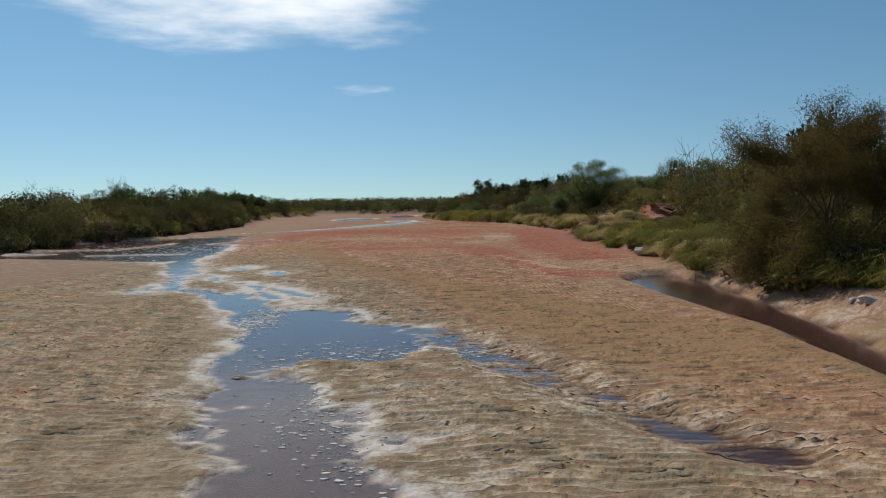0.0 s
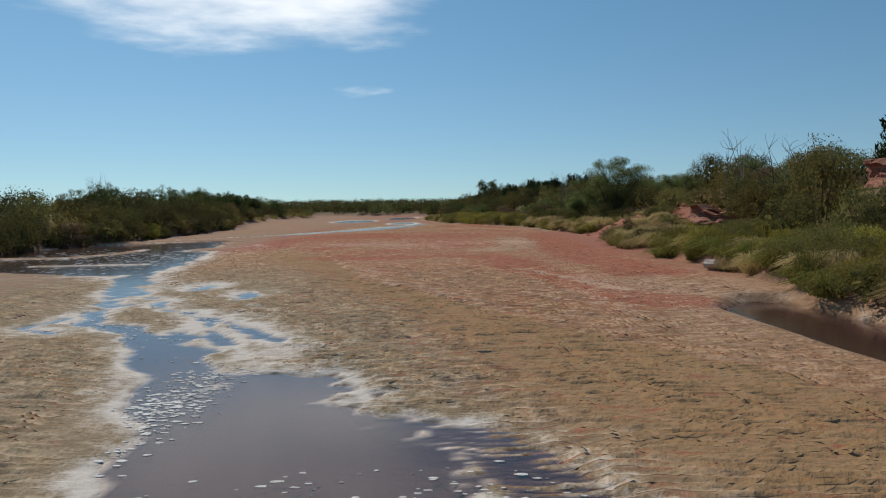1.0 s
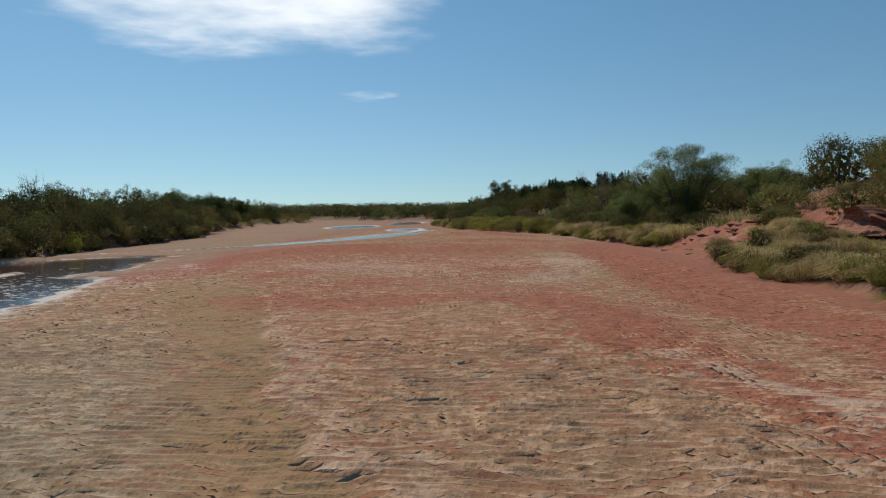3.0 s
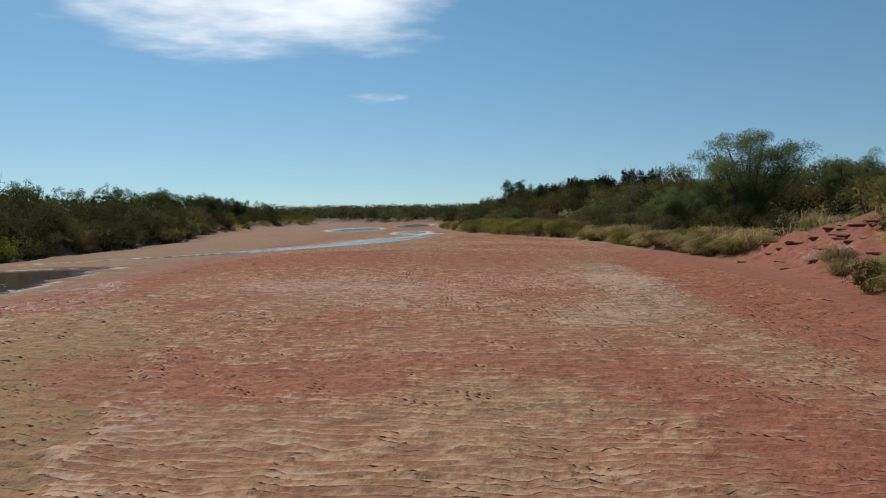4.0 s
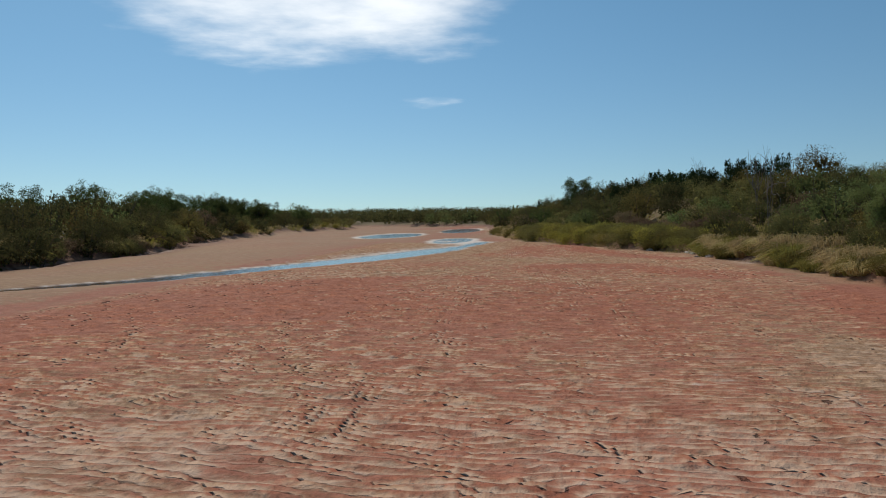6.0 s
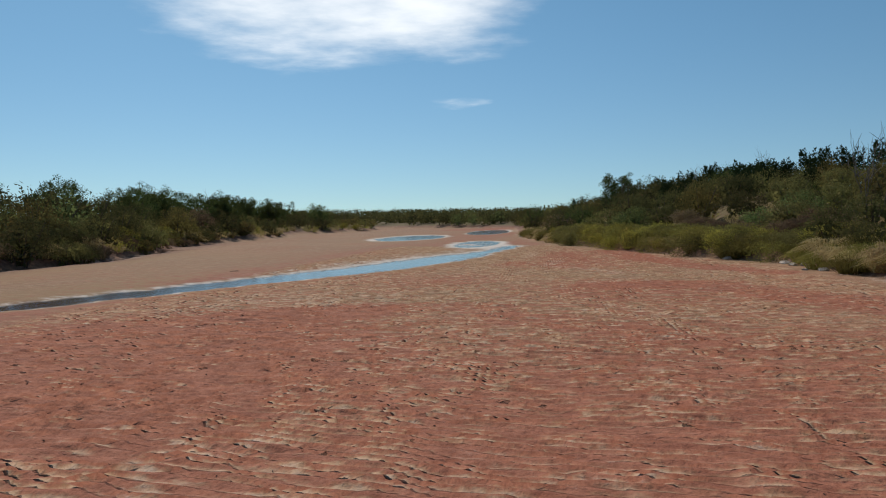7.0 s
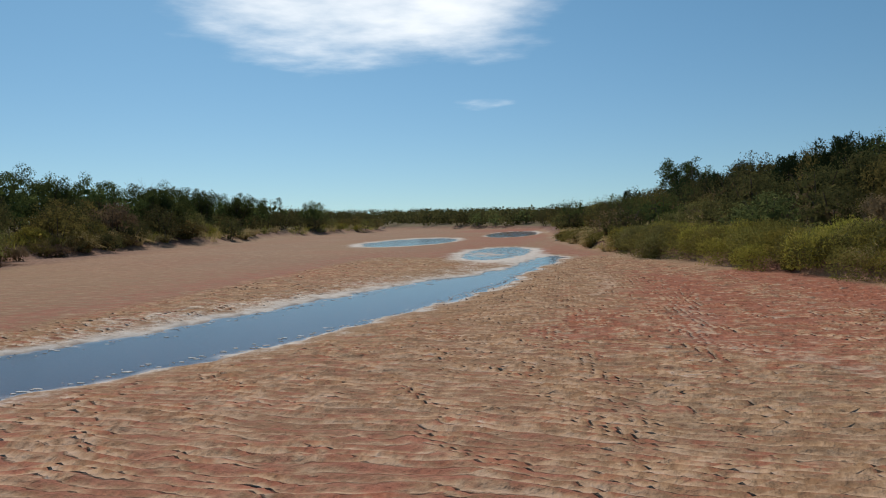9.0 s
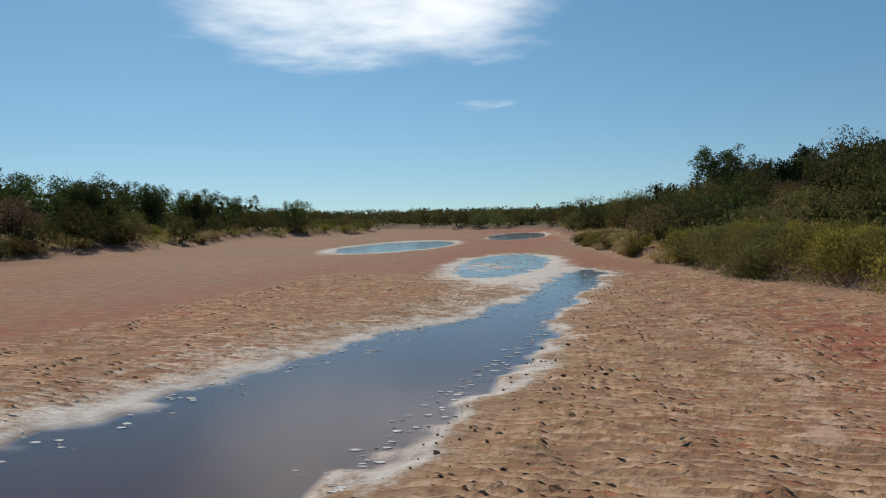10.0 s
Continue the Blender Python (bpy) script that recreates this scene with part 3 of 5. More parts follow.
def ground_z(x, y):
    """Height of the finished ground sheet under a place."""
    xs, ys, z = SHEET["xs"], SHEET["ys"], SHEET["z"]
    i, j = min(max(int(np.searchsorted(xs, x)) - 1, 0), len(xs) - 2), min(max(int(np.searchsorted(ys, y)) - 1, 0), len(ys) - 2)
    u, v = (x - xs[i]) / (xs[i + 1] - xs[i]), (y - ys[j]) / (ys[j + 1] - ys[j])
    return float((z[j, i] * (1 - u) + z[j, i + 1] * u) * (1 - v) + (z[j + 1, i] * (1 - u) + z[j + 1, i + 1] * u) * v)


def grid_mesh(name, verts, faces, mat, smooth=False):
    """A mesh from arrays of corners and of faces with the same number of corners."""
    me = bpy.data.meshes.new(name)
    k = faces.shape[1]
    me.vertices.add(len(verts))
    me.vertices.foreach_set("co", np.ascontiguousarray(verts, np.float32).ravel())
    me.loops.add(faces.size)
    me.loops.foreach_set("vertex_index", np.ascontiguousarray(faces, np.int32).ravel())
    me.polygons.add(len(faces))
    me.polygons.foreach_set("loop_start", np.arange(0, faces.size, k, dtype=np.int32))
    me.polygons.foreach_set("use_smooth", np.full(len(faces), smooth))
    me.update(calc_edges=True)
    me.materials.append(mat)
    return me


def steps(*runs):
    """Places along an axis: runs of (from, to, spacing)."""
    return np.unique(np.concatenate([np.arange(a, b, d) for a, b, d in runs]).round(4))


def finer(v, k, axis):
    """Rows of a grid filled in by straight lines, k times as many steps."""
    n = v.shape[axis]
    at = np.linspace(0, n - 1, (n - 1) * k + 1)
    i = np.minimum(at.astype(int), n - 2)
    f = (at - i).reshape((-1, 1) if axis == 0 else (1, -1))
    return np.take(v, i, axis) * (1 - f) + np.take(v, i + 1, axis) * f


def build_ground():
    """One sheet to the horizon: a coarse grid, cut finer along the rippled bed."""
    grow = np.geomspace(1, 3000, 22)
    xs = np.concatenate([-60 - grow[::-1], steps((-60, -28, 1.6), (-28, -12, 0.4), (-12, -7, 0.2), (-7, 5, 0.11), (5, 7.6, 0.2), (7.6, 13, 0.18), (13, 18, 0.4), (18, 40, 1.6)), 40 + grow])
    ys = np.concatenate([-60 - grow[::-1], steps((-60, -4, 3.0), (-4, 3.5, 0.5), (3.5, 30, 0.07), (30, 100, 0.105), (100, 112, 0.15), (112, 140, 0.4), (140, 240, 1.6), (240, 420, 6)), 420 + grow])
    gx, gy = np.meshgrid(xs, ys)
    f = np.stack([v.reshape(gx.shape) for v in fields(gx.ravel(), gy.ravel())])
    SHEET.update(xs=xs, ys=ys, z=f[0])
    names = ("red", "salt", "wet", "olive", "soil", "turf", "still", "tread", "warm", "pale", "row", "strong")
    data = np.concatenate([np.stack([gx, gy]), f, np.zeros((2, *gx.shape))])
    c0, c1 = np.searchsorted(xs, -12.05), np.searchsorted(xs, 7.55)
    r0, r1, r2 = (int(np.searchsorted(ys, v)) for v in (3.5, 30.0, 104.0))
    blocks = [(slice(None), slice(None), slice(0, c0 + 1), 1), (slice(None), slice(None), slice(c1, None), 1), (slice(None), slice(0, r0 + 1), slice(c0, c1 + 1), 1), (slice(None), slice(r2, None), slice(c0, c1 + 1), 1),
              (slice(None), slice(r0, r1 + 1), slice(c0, c1 + 1), 3), (slice(None), slice(r1, r2 + 1), slice(c0, c1 + 1), 3)]
    verts, faces, values, off = [], [], [], 0
    for a, rows, cols, k in blocks:
        d = data[a, rows, cols]
        if k > 1:
            d = np.stack([finer(v, k, 0) for v in d])
            x, y = d[0], d[1]
            row = ripple_rows(x, y)
            h, strong = ripple_rise(row, x, y)
            fade = sstep(x, -12, -11) * sstep(x, 7.5, 7.0) * sstep(y, 3.6, 4.2) * sstep(y, 103.8, 100)
            d[-2], d[-1] = row, strong * fade
            d[2] = d[2] + (0.046 * (h - 0.35) + 0.009 * (vnoise(x * 3.1, y * 5.2, 55) - 0.5)) * d[9] * fade
            d[5] = np.where(d[9] * fade > 0.05, sstep(-d[2], -0.006, 0.014), d[5])
        ny, nx = d.shape[1:]
        i = (np.arange(ny - 1)[:, None] * nx + np.arange(nx - 1)[None, :]).ravel()
        verts.append(d[:3].reshape(3, -1).T)
        values.append(d[3:].reshape(len(names), -1))
        faces.append(np.stack([i, i + 1, i + nx + 1, i + nx], 1) + off)
        off += nx * ny
    me = grid_mesh("ground", np.concatenate(verts), np.concatenate(faces), SAND, True)
    for name, v in zip(names, np.concatenate(values, 1)):
        me.attributes.new(name, "FLOAT", "POINT").data.foreach_set("value", np.ascontiguousarray(v, np.float32))
    tagged(new("ground", me), "dry riverbed of rippled tan and red sand with salt crust and grassy banks", "ground", kind="structure")


build_ground()


def build_water():
    bm = bmesh.new()
    for x0, x1, y0, y1 in ((-27, 3.4, 0, 60), (-28, 1.0, 60, 215), (4.4, 7.2, 0, 21.5)):
        bm.faces.new([bm.verts.new(v) for v in ((x0, y0, 0), (x1, y0, 0), (x1, y1, 0), (x0, y1, 0))])
    me = bpy.data.meshes.new("water")
    bm.to_mesh(me)
    bm.free()
    me.materials.append(BRINE)
    ob = tagged(new("water", me), "shallow still river water reflecting the blue sky", "water", kind="structure")
    ob.visible_shadow = False


build_water()

# ---------------------------------------------------------------- plants: how they grow
RNG = np.random.default_rng(7)


def part(name, me, parent, label=""):
    ob = new(name, me)
    ob.parent = parent
    return tagged(ob, label)


def unit(v):
    return v / np.maximum(np.linalg.norm(v, axis=-1, keepdims=True), 1e-9)


def blades(rng, at, way, length, width, mat, name, face=None):
    """Many small leaves or blades: diamonds from the places at, along way."""
    n = len(at)
    way = unit(way)
    side = unit(np.cross(way, rng.normal(size=(n, 3)) if face is None else face))
    length = np.broadcast_to(np.asarray(length, float), (n,))[:, None] * rng.uniform(0.7, 1.3, (n, 1))
    width = np.broadcast_to(np.asarray(width, float), (n,))[:, None] * rng.uniform(0.7, 1.3, (n, 1))
    mid = at + way * length * 0.5
    v = np.stack([at, mid + side * width / 2, at + way * length, mid - side * width / 2], 1).reshape(-1, 3)
    return grid_mesh(name, v, np.arange(4 * n).reshape(-1, 4), mat)


def tube_mesh(name, runs, mat, sides=5):
    """Tapered limbs: each run is a list of (place, radius)."""
    verts, faces = [], []
    for run in runs:
        base = len(verts)
        for k, (p, r) in enumerate(run):
            ahead = Vector(run[min(k + 1, len(run) - 1)][0]) - Vector(run[max(k - 1, 0)][0])
            q = ahead.to_track_quat("Z", "Y")
            for j in range(sides):
                a = 6.2832 * j / sides
                verts.append(tuple(Vector(p) + q @ Vector((math.cos(a) * r, math.sin(a) * r, 0))))
            if k:
                for j in range(sides):
                    a, b = base + (k - 1) * sides + j, base + (k - 1) * sides + (j + 1) % sides
                    faces.append((a, b, b + sides, a + sides))
    return grid_mesh(name, np.array(verts), np.array(faces), mat, True)


def limbs(rng, height, spread, stems, forks, thick, rise=0.75, crook=0.25):
    """The limbs of a plant with several stems. Returns the runs and the places along the outer limbs."""
    runs, tips = [], []

    def grow(p, d, length, r, level):
        run = [(tuple(p), r)]
        for k in range(3):
            d = unit(d + rng.normal(size=3) * crook + np.array([0, 0, 0.10 * rise]))
            p = p + d * length / 3
            run.append((tuple(p), r * (1 - 0.2 * (k + 1))))
            if level == 0 or (level == 1 and k > 0):
                tips.append((p.copy(), d.copy()))
        runs.append(run)
        if level:
            for _ in range(forks + int(rng.integers(0, 2))):
                nd = unit(d + rng.normal(size=3) * np.array([0.75, 0.75, 0.45]))
                grow(p, nd, length * rng.uniform(0.5, 0.8), r * 0.5, level - 1)

    for k in range(stems):
        a = 6.2832 * (k + rng.uniform(0, 0.8)) / stems
        out = np.array([math.cos(a), math.sin(a), 0]) * spread * rng.uniform(0.5, 1.1)
        d = unit(out + np.array([0, 0, height * rise]))
        grow(np.array([math.cos(a), math.sin(a), 0]) * 0.12 * spread * rng.uniform(0, 1) - np.array([0, 0, 0.15]), d, height * rng.uniform(0.36, 0.5), thick * rng.uniform(0.7, 1), 2)
    return runs, tips


def fit_to(runs, tips, height, radius):
    """Scale limbs and tips to the wanted height and spread."""
    p = np.array([t[0] for t in tips])
    sz = height / p[:, 2].max()
    sx = radius / np.percentile(np.hypot(p[:, 0], p[:, 1]), 93)
    k = np.array([sx, sx, sz])
    return [[(tuple(np.array(q) * k), r) for q, r in run] for run in runs], p * k, unit(np.array([t[1] for t in tips]) * k)


def sprays(rng, p, d, per, reach, droop=0.0):
    """Places and ways for leaves round the tips."""
    n = len(p) * per
    at = np.repeat(p, per, 0) + rng.normal(size=(n, 3)) * reach * np.array([1, 1, 0.8])
    way = np.repeat(d, per, 0) + rng.normal(size=(n, 3)) * 0.8 - np.array([0, 0, droop])
    at[:, 2] = np.maximum(at[:, 2], 0.03)
    return at, way


def shrub(rng, name, height, radius, stems, forks, per, reach, leaf, size, label, category, thick=0.035, droop=0.0, skirt=0, bare=0, bark=None, rise=0.75):
    """A woody plant: an empty at its foot with trunk and crown."""
    bark = bark or BARK
    base = tagged(new(name), label, category)
    runs, tips = limbs(rng, height, radius, stems, forks, thick, rise)
    runs, p, d = fit_to(runs, tips, height * 0.95, radius * 0.9)
    part("trunk", tube_mesh("trunk", runs, bark, 5 if thick > 0.03 else 4), base, "grey-brown stems and branches")
    if bare:
        keep = rng.uniform(size=len(p)) > bare
        p, d = p[keep], d[keep]
    if skirt:      # low leafy shoots that close the foot
        a, r = rng.uniform(0, 6.2832, skirt), radius * np.sqrt(rng.uniform(0.1, 1.0, skirt)) * 0.85
        low = np.stack([np.cos(a) * r, np.sin(a) * r, rng.uniform(0.1, 0.5, skirt) * height * (1.1 - r / radius)], 1)
        p, d = np.concatenate([p, low]), np.concatenate([d, unit(low * np.array([1, 1, 0.3]) + np.array([0, 0, 0.5]))])
    at, way = sprays(rng, p, d, per, reach, droop)
    part("crown", blades(rng, at, way, size[0], size[1], leaf, "crown"), base)
    return base


def puff(rng, name, height, radius, clumps, per, leaf, size, label, category="shrub", lump=(0.2, 0.4)):
    """A rounded bush: an empty at its foot with stems and a crown of leafy clumps."""
    base = tagged(new(name), label, category)
    runs = []
    for k in range(5):
        a = rng.uniform(0, 6.2832)
        out = np.array([math.cos(a), math.sin(a)]) * radius
        runs.append([((out[0] * 0.08, out[1] * 0.08, -0.12), 0.035), ((out[0] * 0.3, out[1] * 0.3, height * 0.4), 0.022), ((out[0] * 0.6, out[1] * 0.6, height * 0.8), 0.008)])
    part("trunk", tube_mesh("trunk", runs, BARK, 4), base, "grey-brown stems and branches")
    a, up = rng.uniform(0, 6.2832, clumps), rng.uniform(-0.15, 1.0, clumps)
    ro = np.sqrt(np.clip(1 - up * up, 0, 1)) * rng.uniform(0.55, 0.95, clumps)
    c = np.stack([np.cos(a) * ro * radius, np.sin(a) * ro * radius, height * (0.34 + 0.5 * up * rng.uniform(0.7, 1.12, clumps))], 1)
    rc = radius * rng.uniform(*lump, clumps)
    n = clumps * per
    d = unit(rng.normal(size=(n, 3)) + np.array([0, 0, 0.35]))
    at = np.repeat(c, per, 0) + d * (np.repeat(rc, per) * np.sqrt(rng.uniform(0.1, 1, n)))[:, None] * np.array([1, 1, 0.85])
    at[:, 2] = np.maximum(at[:, 2], 0.02)
    face = unit(d + 0.7 * unit(np.repeat(c, per, 0) - np.array([0, 0, height * 0.3])) + rng.normal(size=(n, 3)) * 0.45)
    along = np.cross(face, rng.normal(size=(n, 3))) + np.array([0, 0, 0.25])
    me = blades(rng, at, along, size[0], size[1], leaf, "crown", face)
    core = 130 if clumps > 30 else 60
    spot = unit(rng.normal(size=(core, 3))) * (rng.uniform(0, 1, (core, 1)) ** 0.4) * np.array([radius * 0.64, radius * 0.64, height * 0.34]) + np.array([0, 0, height * 0.36])
    inner = blades(rng, spot, rng.normal(size=(core, 3)), radius * 0.2, radius * 0.15, leaf, "inner")
    v = np.empty(len(inner.vertices) * 3, np.float32)
    inner.vertices.foreach_get("co", v)
    v = v.reshape(-1, 3)
    v[:, 2] = np.maximum(v[:, 2], 0.0)
    k = 4 * np.arange(core)[:, None]
    f = np.concatenate([k + [0, 1, 2], k + [0, 2, 3]])
    bpy.data.meshes.remove(inner)
    co, fi = np.empty(len(me.vertices) * 3, np.float32), np.empty(len(me.loops), np.int32)
    me.vertices.foreach_get("co", co)
    me.loops.foreach_get("vertex_index", fi)
    bpy.data.meshes.remove(me)
    quads = fi.reshape(-1, 4)
    tris = np.concatenate([quads[:, [0, 1, 2]], quads[:, [0, 2, 3]], f + len(co) // 3])
    part("crown", grid_mesh("crown", np.concatenate([co.reshape(-1, 3), v]), tris, leaf), base)
    return base


def fan_tree(rng, name, height, radius, clumps, per, leaf, size, label, fork=0.12, low=0.4, lump=0.2, thick=0.06, category="tree"):
    """A tree whose limbs fan out from its foot, each to a loose clump of fine leaves."""
    base = tagged(new(name), label, category)
    arms = max(7, clumps // 5)          # plumes: clumps strung along a few main limbs
    a = 2.39996 * np.arange(arms) + rng.uniform(0, 0.8, arms)
    out = radius * 0.86 * np.sqrt((np.arange(arms) + 0.5) / arms)
    ends = np.stack([np.cos(a) * out, np.sin(a) * out, height * rng.uniform(0.7, 0.95, arms) * (1 - 0.28 * (out / radius) ** 2)], 1)
    along = (low + (1 - low) * rng.uniform(0, 1, clumps) ** 0.7)[:, None]
    c = ends[np.arange(clumps) % arms] * np.concatenate([along, along, along ** 0.8], 1) + rng.normal(size=(clumps, 3)) * radius * 0.07
    foot, runs, twigs = np.array([0, 0, height * fork]), [[((0, 0, -0.15), thick), ((0, 0, height * fork), thick * 0.85)]], []
    for p in c:
        mid = foot + (p - foot) * 0.5 + np.array([0, 0, 0.10 * height]) * rng.uniform(-0.3, 1.0) + rng.normal(size=3) * 0.06 * radius
        runs.append([(tuple(foot + rng.normal(size=3) * 0.03), thick * 0.55), (tuple((foot + mid) / 2 + rng.normal(size=3) * 0.04 * radius), thick * 0.42), (tuple(mid), thick * 0.3), (tuple(p), thick * 0.12)])
        for _ in range(4):
            q = mid + (p - mid) * rng.uniform(0.3, 0.9)
            runs.append([(tuple(q), thick * 0.14), (tuple(q + unit(rng.normal(size=3) + np.array([0, 0, 0.6])) * radius * lump * 1.1), thick * 0.05)])
            twigs.append(runs[-1][-1][0])
    part("trunk", tube_mesh("trunk", runs, BARK, 5), base, "grey-brown stems and branches")
    c = np.concatenate([c, np.array(twigs)])
    rc = np.concatenate([radius * lump * rng.uniform(0.7, 1.25, clumps), np.full(len(twigs), radius * lump * 0.62)])
    count = np.maximum(20, (per * (rc / (radius * lump)) ** 2)).astype(int)
    n = int(count.sum())
    d = unit(rng.normal(size=(n, 3)) + np.array([0, 0, 0.25]))
    at = np.repeat(c, count, 0) + d * (np.repeat(rc, count) * rng.uniform(0.05, 1, n) ** 0.55)[:, None] * np.array([1, 1, 0.75])
    at[:, 2] = np.maximum(at[:, 2], 0.05)
    part("crown", blades(rng, at, d + rng.normal(size=(n, 3)) * 0.7, size[0], size[1], leaf, "crown"), base)
    return base


def tuft_mesh(rng, name, height, radius, count, leaf, width=0.02, arch=1.0):
    """A dome of thin arching blades, each in two pieces."""
    a, r = rng.uniform(0, 6.2832, count), radius * 0.5 * np.sqrt(rng.uniform(0, 1, count))
    foot = np.stack([np.cos(a) * r, np.sin(a) * r, np.full(count, -0.06)], 1)
    a2 = a + rng.normal(size=count) * 0.9
    lie = rng.uniform(0.0, 1.0, count) ** 0.8
    out = np.stack([np.cos(a2), np.sin(a2), np.zeros(count)], 1) * (radius * (0.12 + 0.75 * lie))[:, None]
    h = height * rng.uniform(0.7, 1.05, count) * (1 - 0.45 * lie ** 2)
    up = np.stack([np.zeros(count), np.zeros(count), h], 1)
    mid, tip = foot + out * 0.5 + up * 0.88, foot + out * (0.8 + 0.35 * arch) + up * (1.0 - 0.62 * arch * lie)[:, None]
    side = unit(np.cross(out + 1e-4, np.array([0, 0, 1.0])) + rng.normal(size=(count, 3)) * 0.4) * width * rng.uniform(0.6, 1.3, (count, 1))
    v = np.stack([foot - side, foot + side, mid + side * 0.8, mid - side * 0.8, tip + side * 0.2, tip - side * 0.2], 1).reshape(-1, 3)
    k = 6 * np.arange(count)[:, None]
    return grid_mesh(name, v, np.concatenate([k + [0, 1, 2, 3], k + [3, 2, 4, 5]]), leaf)


def place(ob, x, y, s=1.0, turn=None, sink=0.0, sz=None):
    """Set a plant or stone on the ground."""
    z = ground_z(x, y)
    a = RNG.uniform(0, 360) if turn is None else turn
    ob.scale = (s, s, s if sz is None else sz)
    ob.matrix_basis = pose(x, y, z - sink, 0, 0, a) @ Matrix.Diagonal((*ob.scale, 1))
    return ob


def planted(proto, x, y, s=1.0, sz=None, sink=0.03, turn=None):
    """A copy of a plant, set on the ground."""
    return place(copy_thing(proto, Matrix()), x, y, s, turn, sink, sz)


HEAP = {}


def heaped(proto, x, y, s=1.0, sz=None, turn=None):
    """Growth past counting: the plant's meshes go into one heap for each leaf."""
    a = RNG.uniform(0, 6.2832)
    for ob in proto.children:
        me = ob.data
        co, fi = np.empty(len(me.vertices) * 3, np.float32), np.empty(len(me.loops), np.int32)
        me.vertices.foreach_get("co", co)
        me.loops.foreach_get("vertex_index", fi)
        p = co.reshape(-1, 3) * np.array([s, s, s if sz is None else sz])
        q = np.stack([p[:, 0] * math.cos(a) - p[:, 1] * math.sin(a) + x, p[:, 0] * math.sin(a) + p[:, 1] * math.cos(a) + y, p[:, 2] + ground_z(x, y) - 0.03], 1)
        if len(me.polygons) and me.polygons[0].loop_total == 4:
            fi = fi.reshape(-1, 4)
            fi = np.concatenate([fi[:, [0, 1, 2]], fi[:, [0, 2, 3]]])
        HEAP.setdefault(me.materials[0].name, []).append((q, fi.reshape(-1, 3)))


def pour_heaps():
    for name, bits in HEAP.items():
        offs = np.cumsum([0] + [len(q) for q, _ in bits])
        me = grid_mesh("riverside_scrub", np.concatenate([q for q, _ in bits]), np.concatenate([f + o for (_, f), o in zip(bits, offs)]), bpy.data.materials[name])
        tagged(new("riverside_scrub", me), "dense scrub of " + name.replace("_leaf", "").replace("_", " ") + " growth covering the bank behind", "scrub", kind="stuff")


def retire(protos):
    for p in protos:
        for o in (*p.children_recursive, p):
            bpy.data.objects.remove(o)


# ---------------------------------------------------------------- plants: kinds
r = np.random.default_rng(11)
MESQ = [fan_tree(r, "mesquite_tree", h, w, k, 460, L_MESQ, (0.052, 0.016), "feathery light-green mesquite tree with several stems on the bank", 0.03, 0.08, 0.135)
        for h, w, k in ((4.0, 2.6, 80), (3.6, 2.4, 44))]
NEAR_KINDS = ((2.2, 1.6, L_DARK, "dense dark-green shrub on the river bank"), (1.9, 1.5, L_OLIVE, "olive-green shrub with a loose crown on the bank"),
              (2.4, 1.5, L_TAM, "brownish olive saltcedar bush on the bank"), (1.1, 1.1, L_YELLOW, "yellow-green flowering low shrub on the bank"),
              (1.2, 1.2, L_BROWN, "dry brown twiggy shrub on the slope"), (2.0, 1.5, L_MESQ, "green mesquite bush on the river bank"))
SHRUB_NEAR = [puff(r, "riverside_shrub", h, w, 40, 66, leaf, (0.098, 0.04), label, lump=(0.18, 0.36)) for h, w, leaf, label in NEAR_KINDS]
LEFT_KINDS = ((2.6, 1.8, L_DARK, "dense dark-green shrub on the river bank"), (2.2, 1.7, L_OLIVE, "olive-green shrub with a loose crown on the bank"),
              (2.4, 1.6, L_TAM, "brownish olive saltcedar bush on the bank"), (1.3, 1.3, L_YELLOW, "yellow-green low shrub on the bank"), (1.5, 1.4, L_BROWN, "dry brown shrub on the river bank"))
SHRUB_LEFT = [puff(r, "riverside_shrub", h, w, 40, 58, leaf, (0.105, 0.05), label, lump=(0.17, 0.34)) for h, w, leaf, label in LEFT_KINDS]
SHRUB_FAR = [puff(r, "riverside_shrub", h, w, 22, 25, leaf, (0.2, 0.08), label)
             for h, w, leaf, label in ((2.6, 1.8, L_DARK, "dense dark-green shrub on the river bank"), (2.2, 1.7, L_OLIVE, "olive-green shrub with a loose crown on the bank"),
                                       (2.4, 1.6, L_TAM, "brownish olive saltcedar bush on the bank"), (1.3, 1.3, L_YELLOW, "yellow-green low shrub on the bank"),
                                       (3.0, 1.9, L_MESQ, "green mesquite bush among the riverside shrubs"))]
SHRUB_MID = [puff(r, "riverside_shrub", h, w, 34, 36, leaf, (0.105, 0.05), "shrub on the hillside", lump=(0.18, 0.34)) for h, w, leaf in ((2.4, 1.8, L_DARK), (2.1, 1.7, L_OLIVE), (2.3, 1.6, L_TAM), (1.3, 1.5, L_BROWN), (2.4, 1.8, L_TREE))]
GROVE = [puff(r, "grove_tree", h, w, 46, 85, L_TREE, (0.12, 0.06), "dark-green tree with a clumped crown over the riverside shrubs", "tree", (0.11, 0.24)) for h, w in ((4.2, 2.2), (4.0, 2.5))]


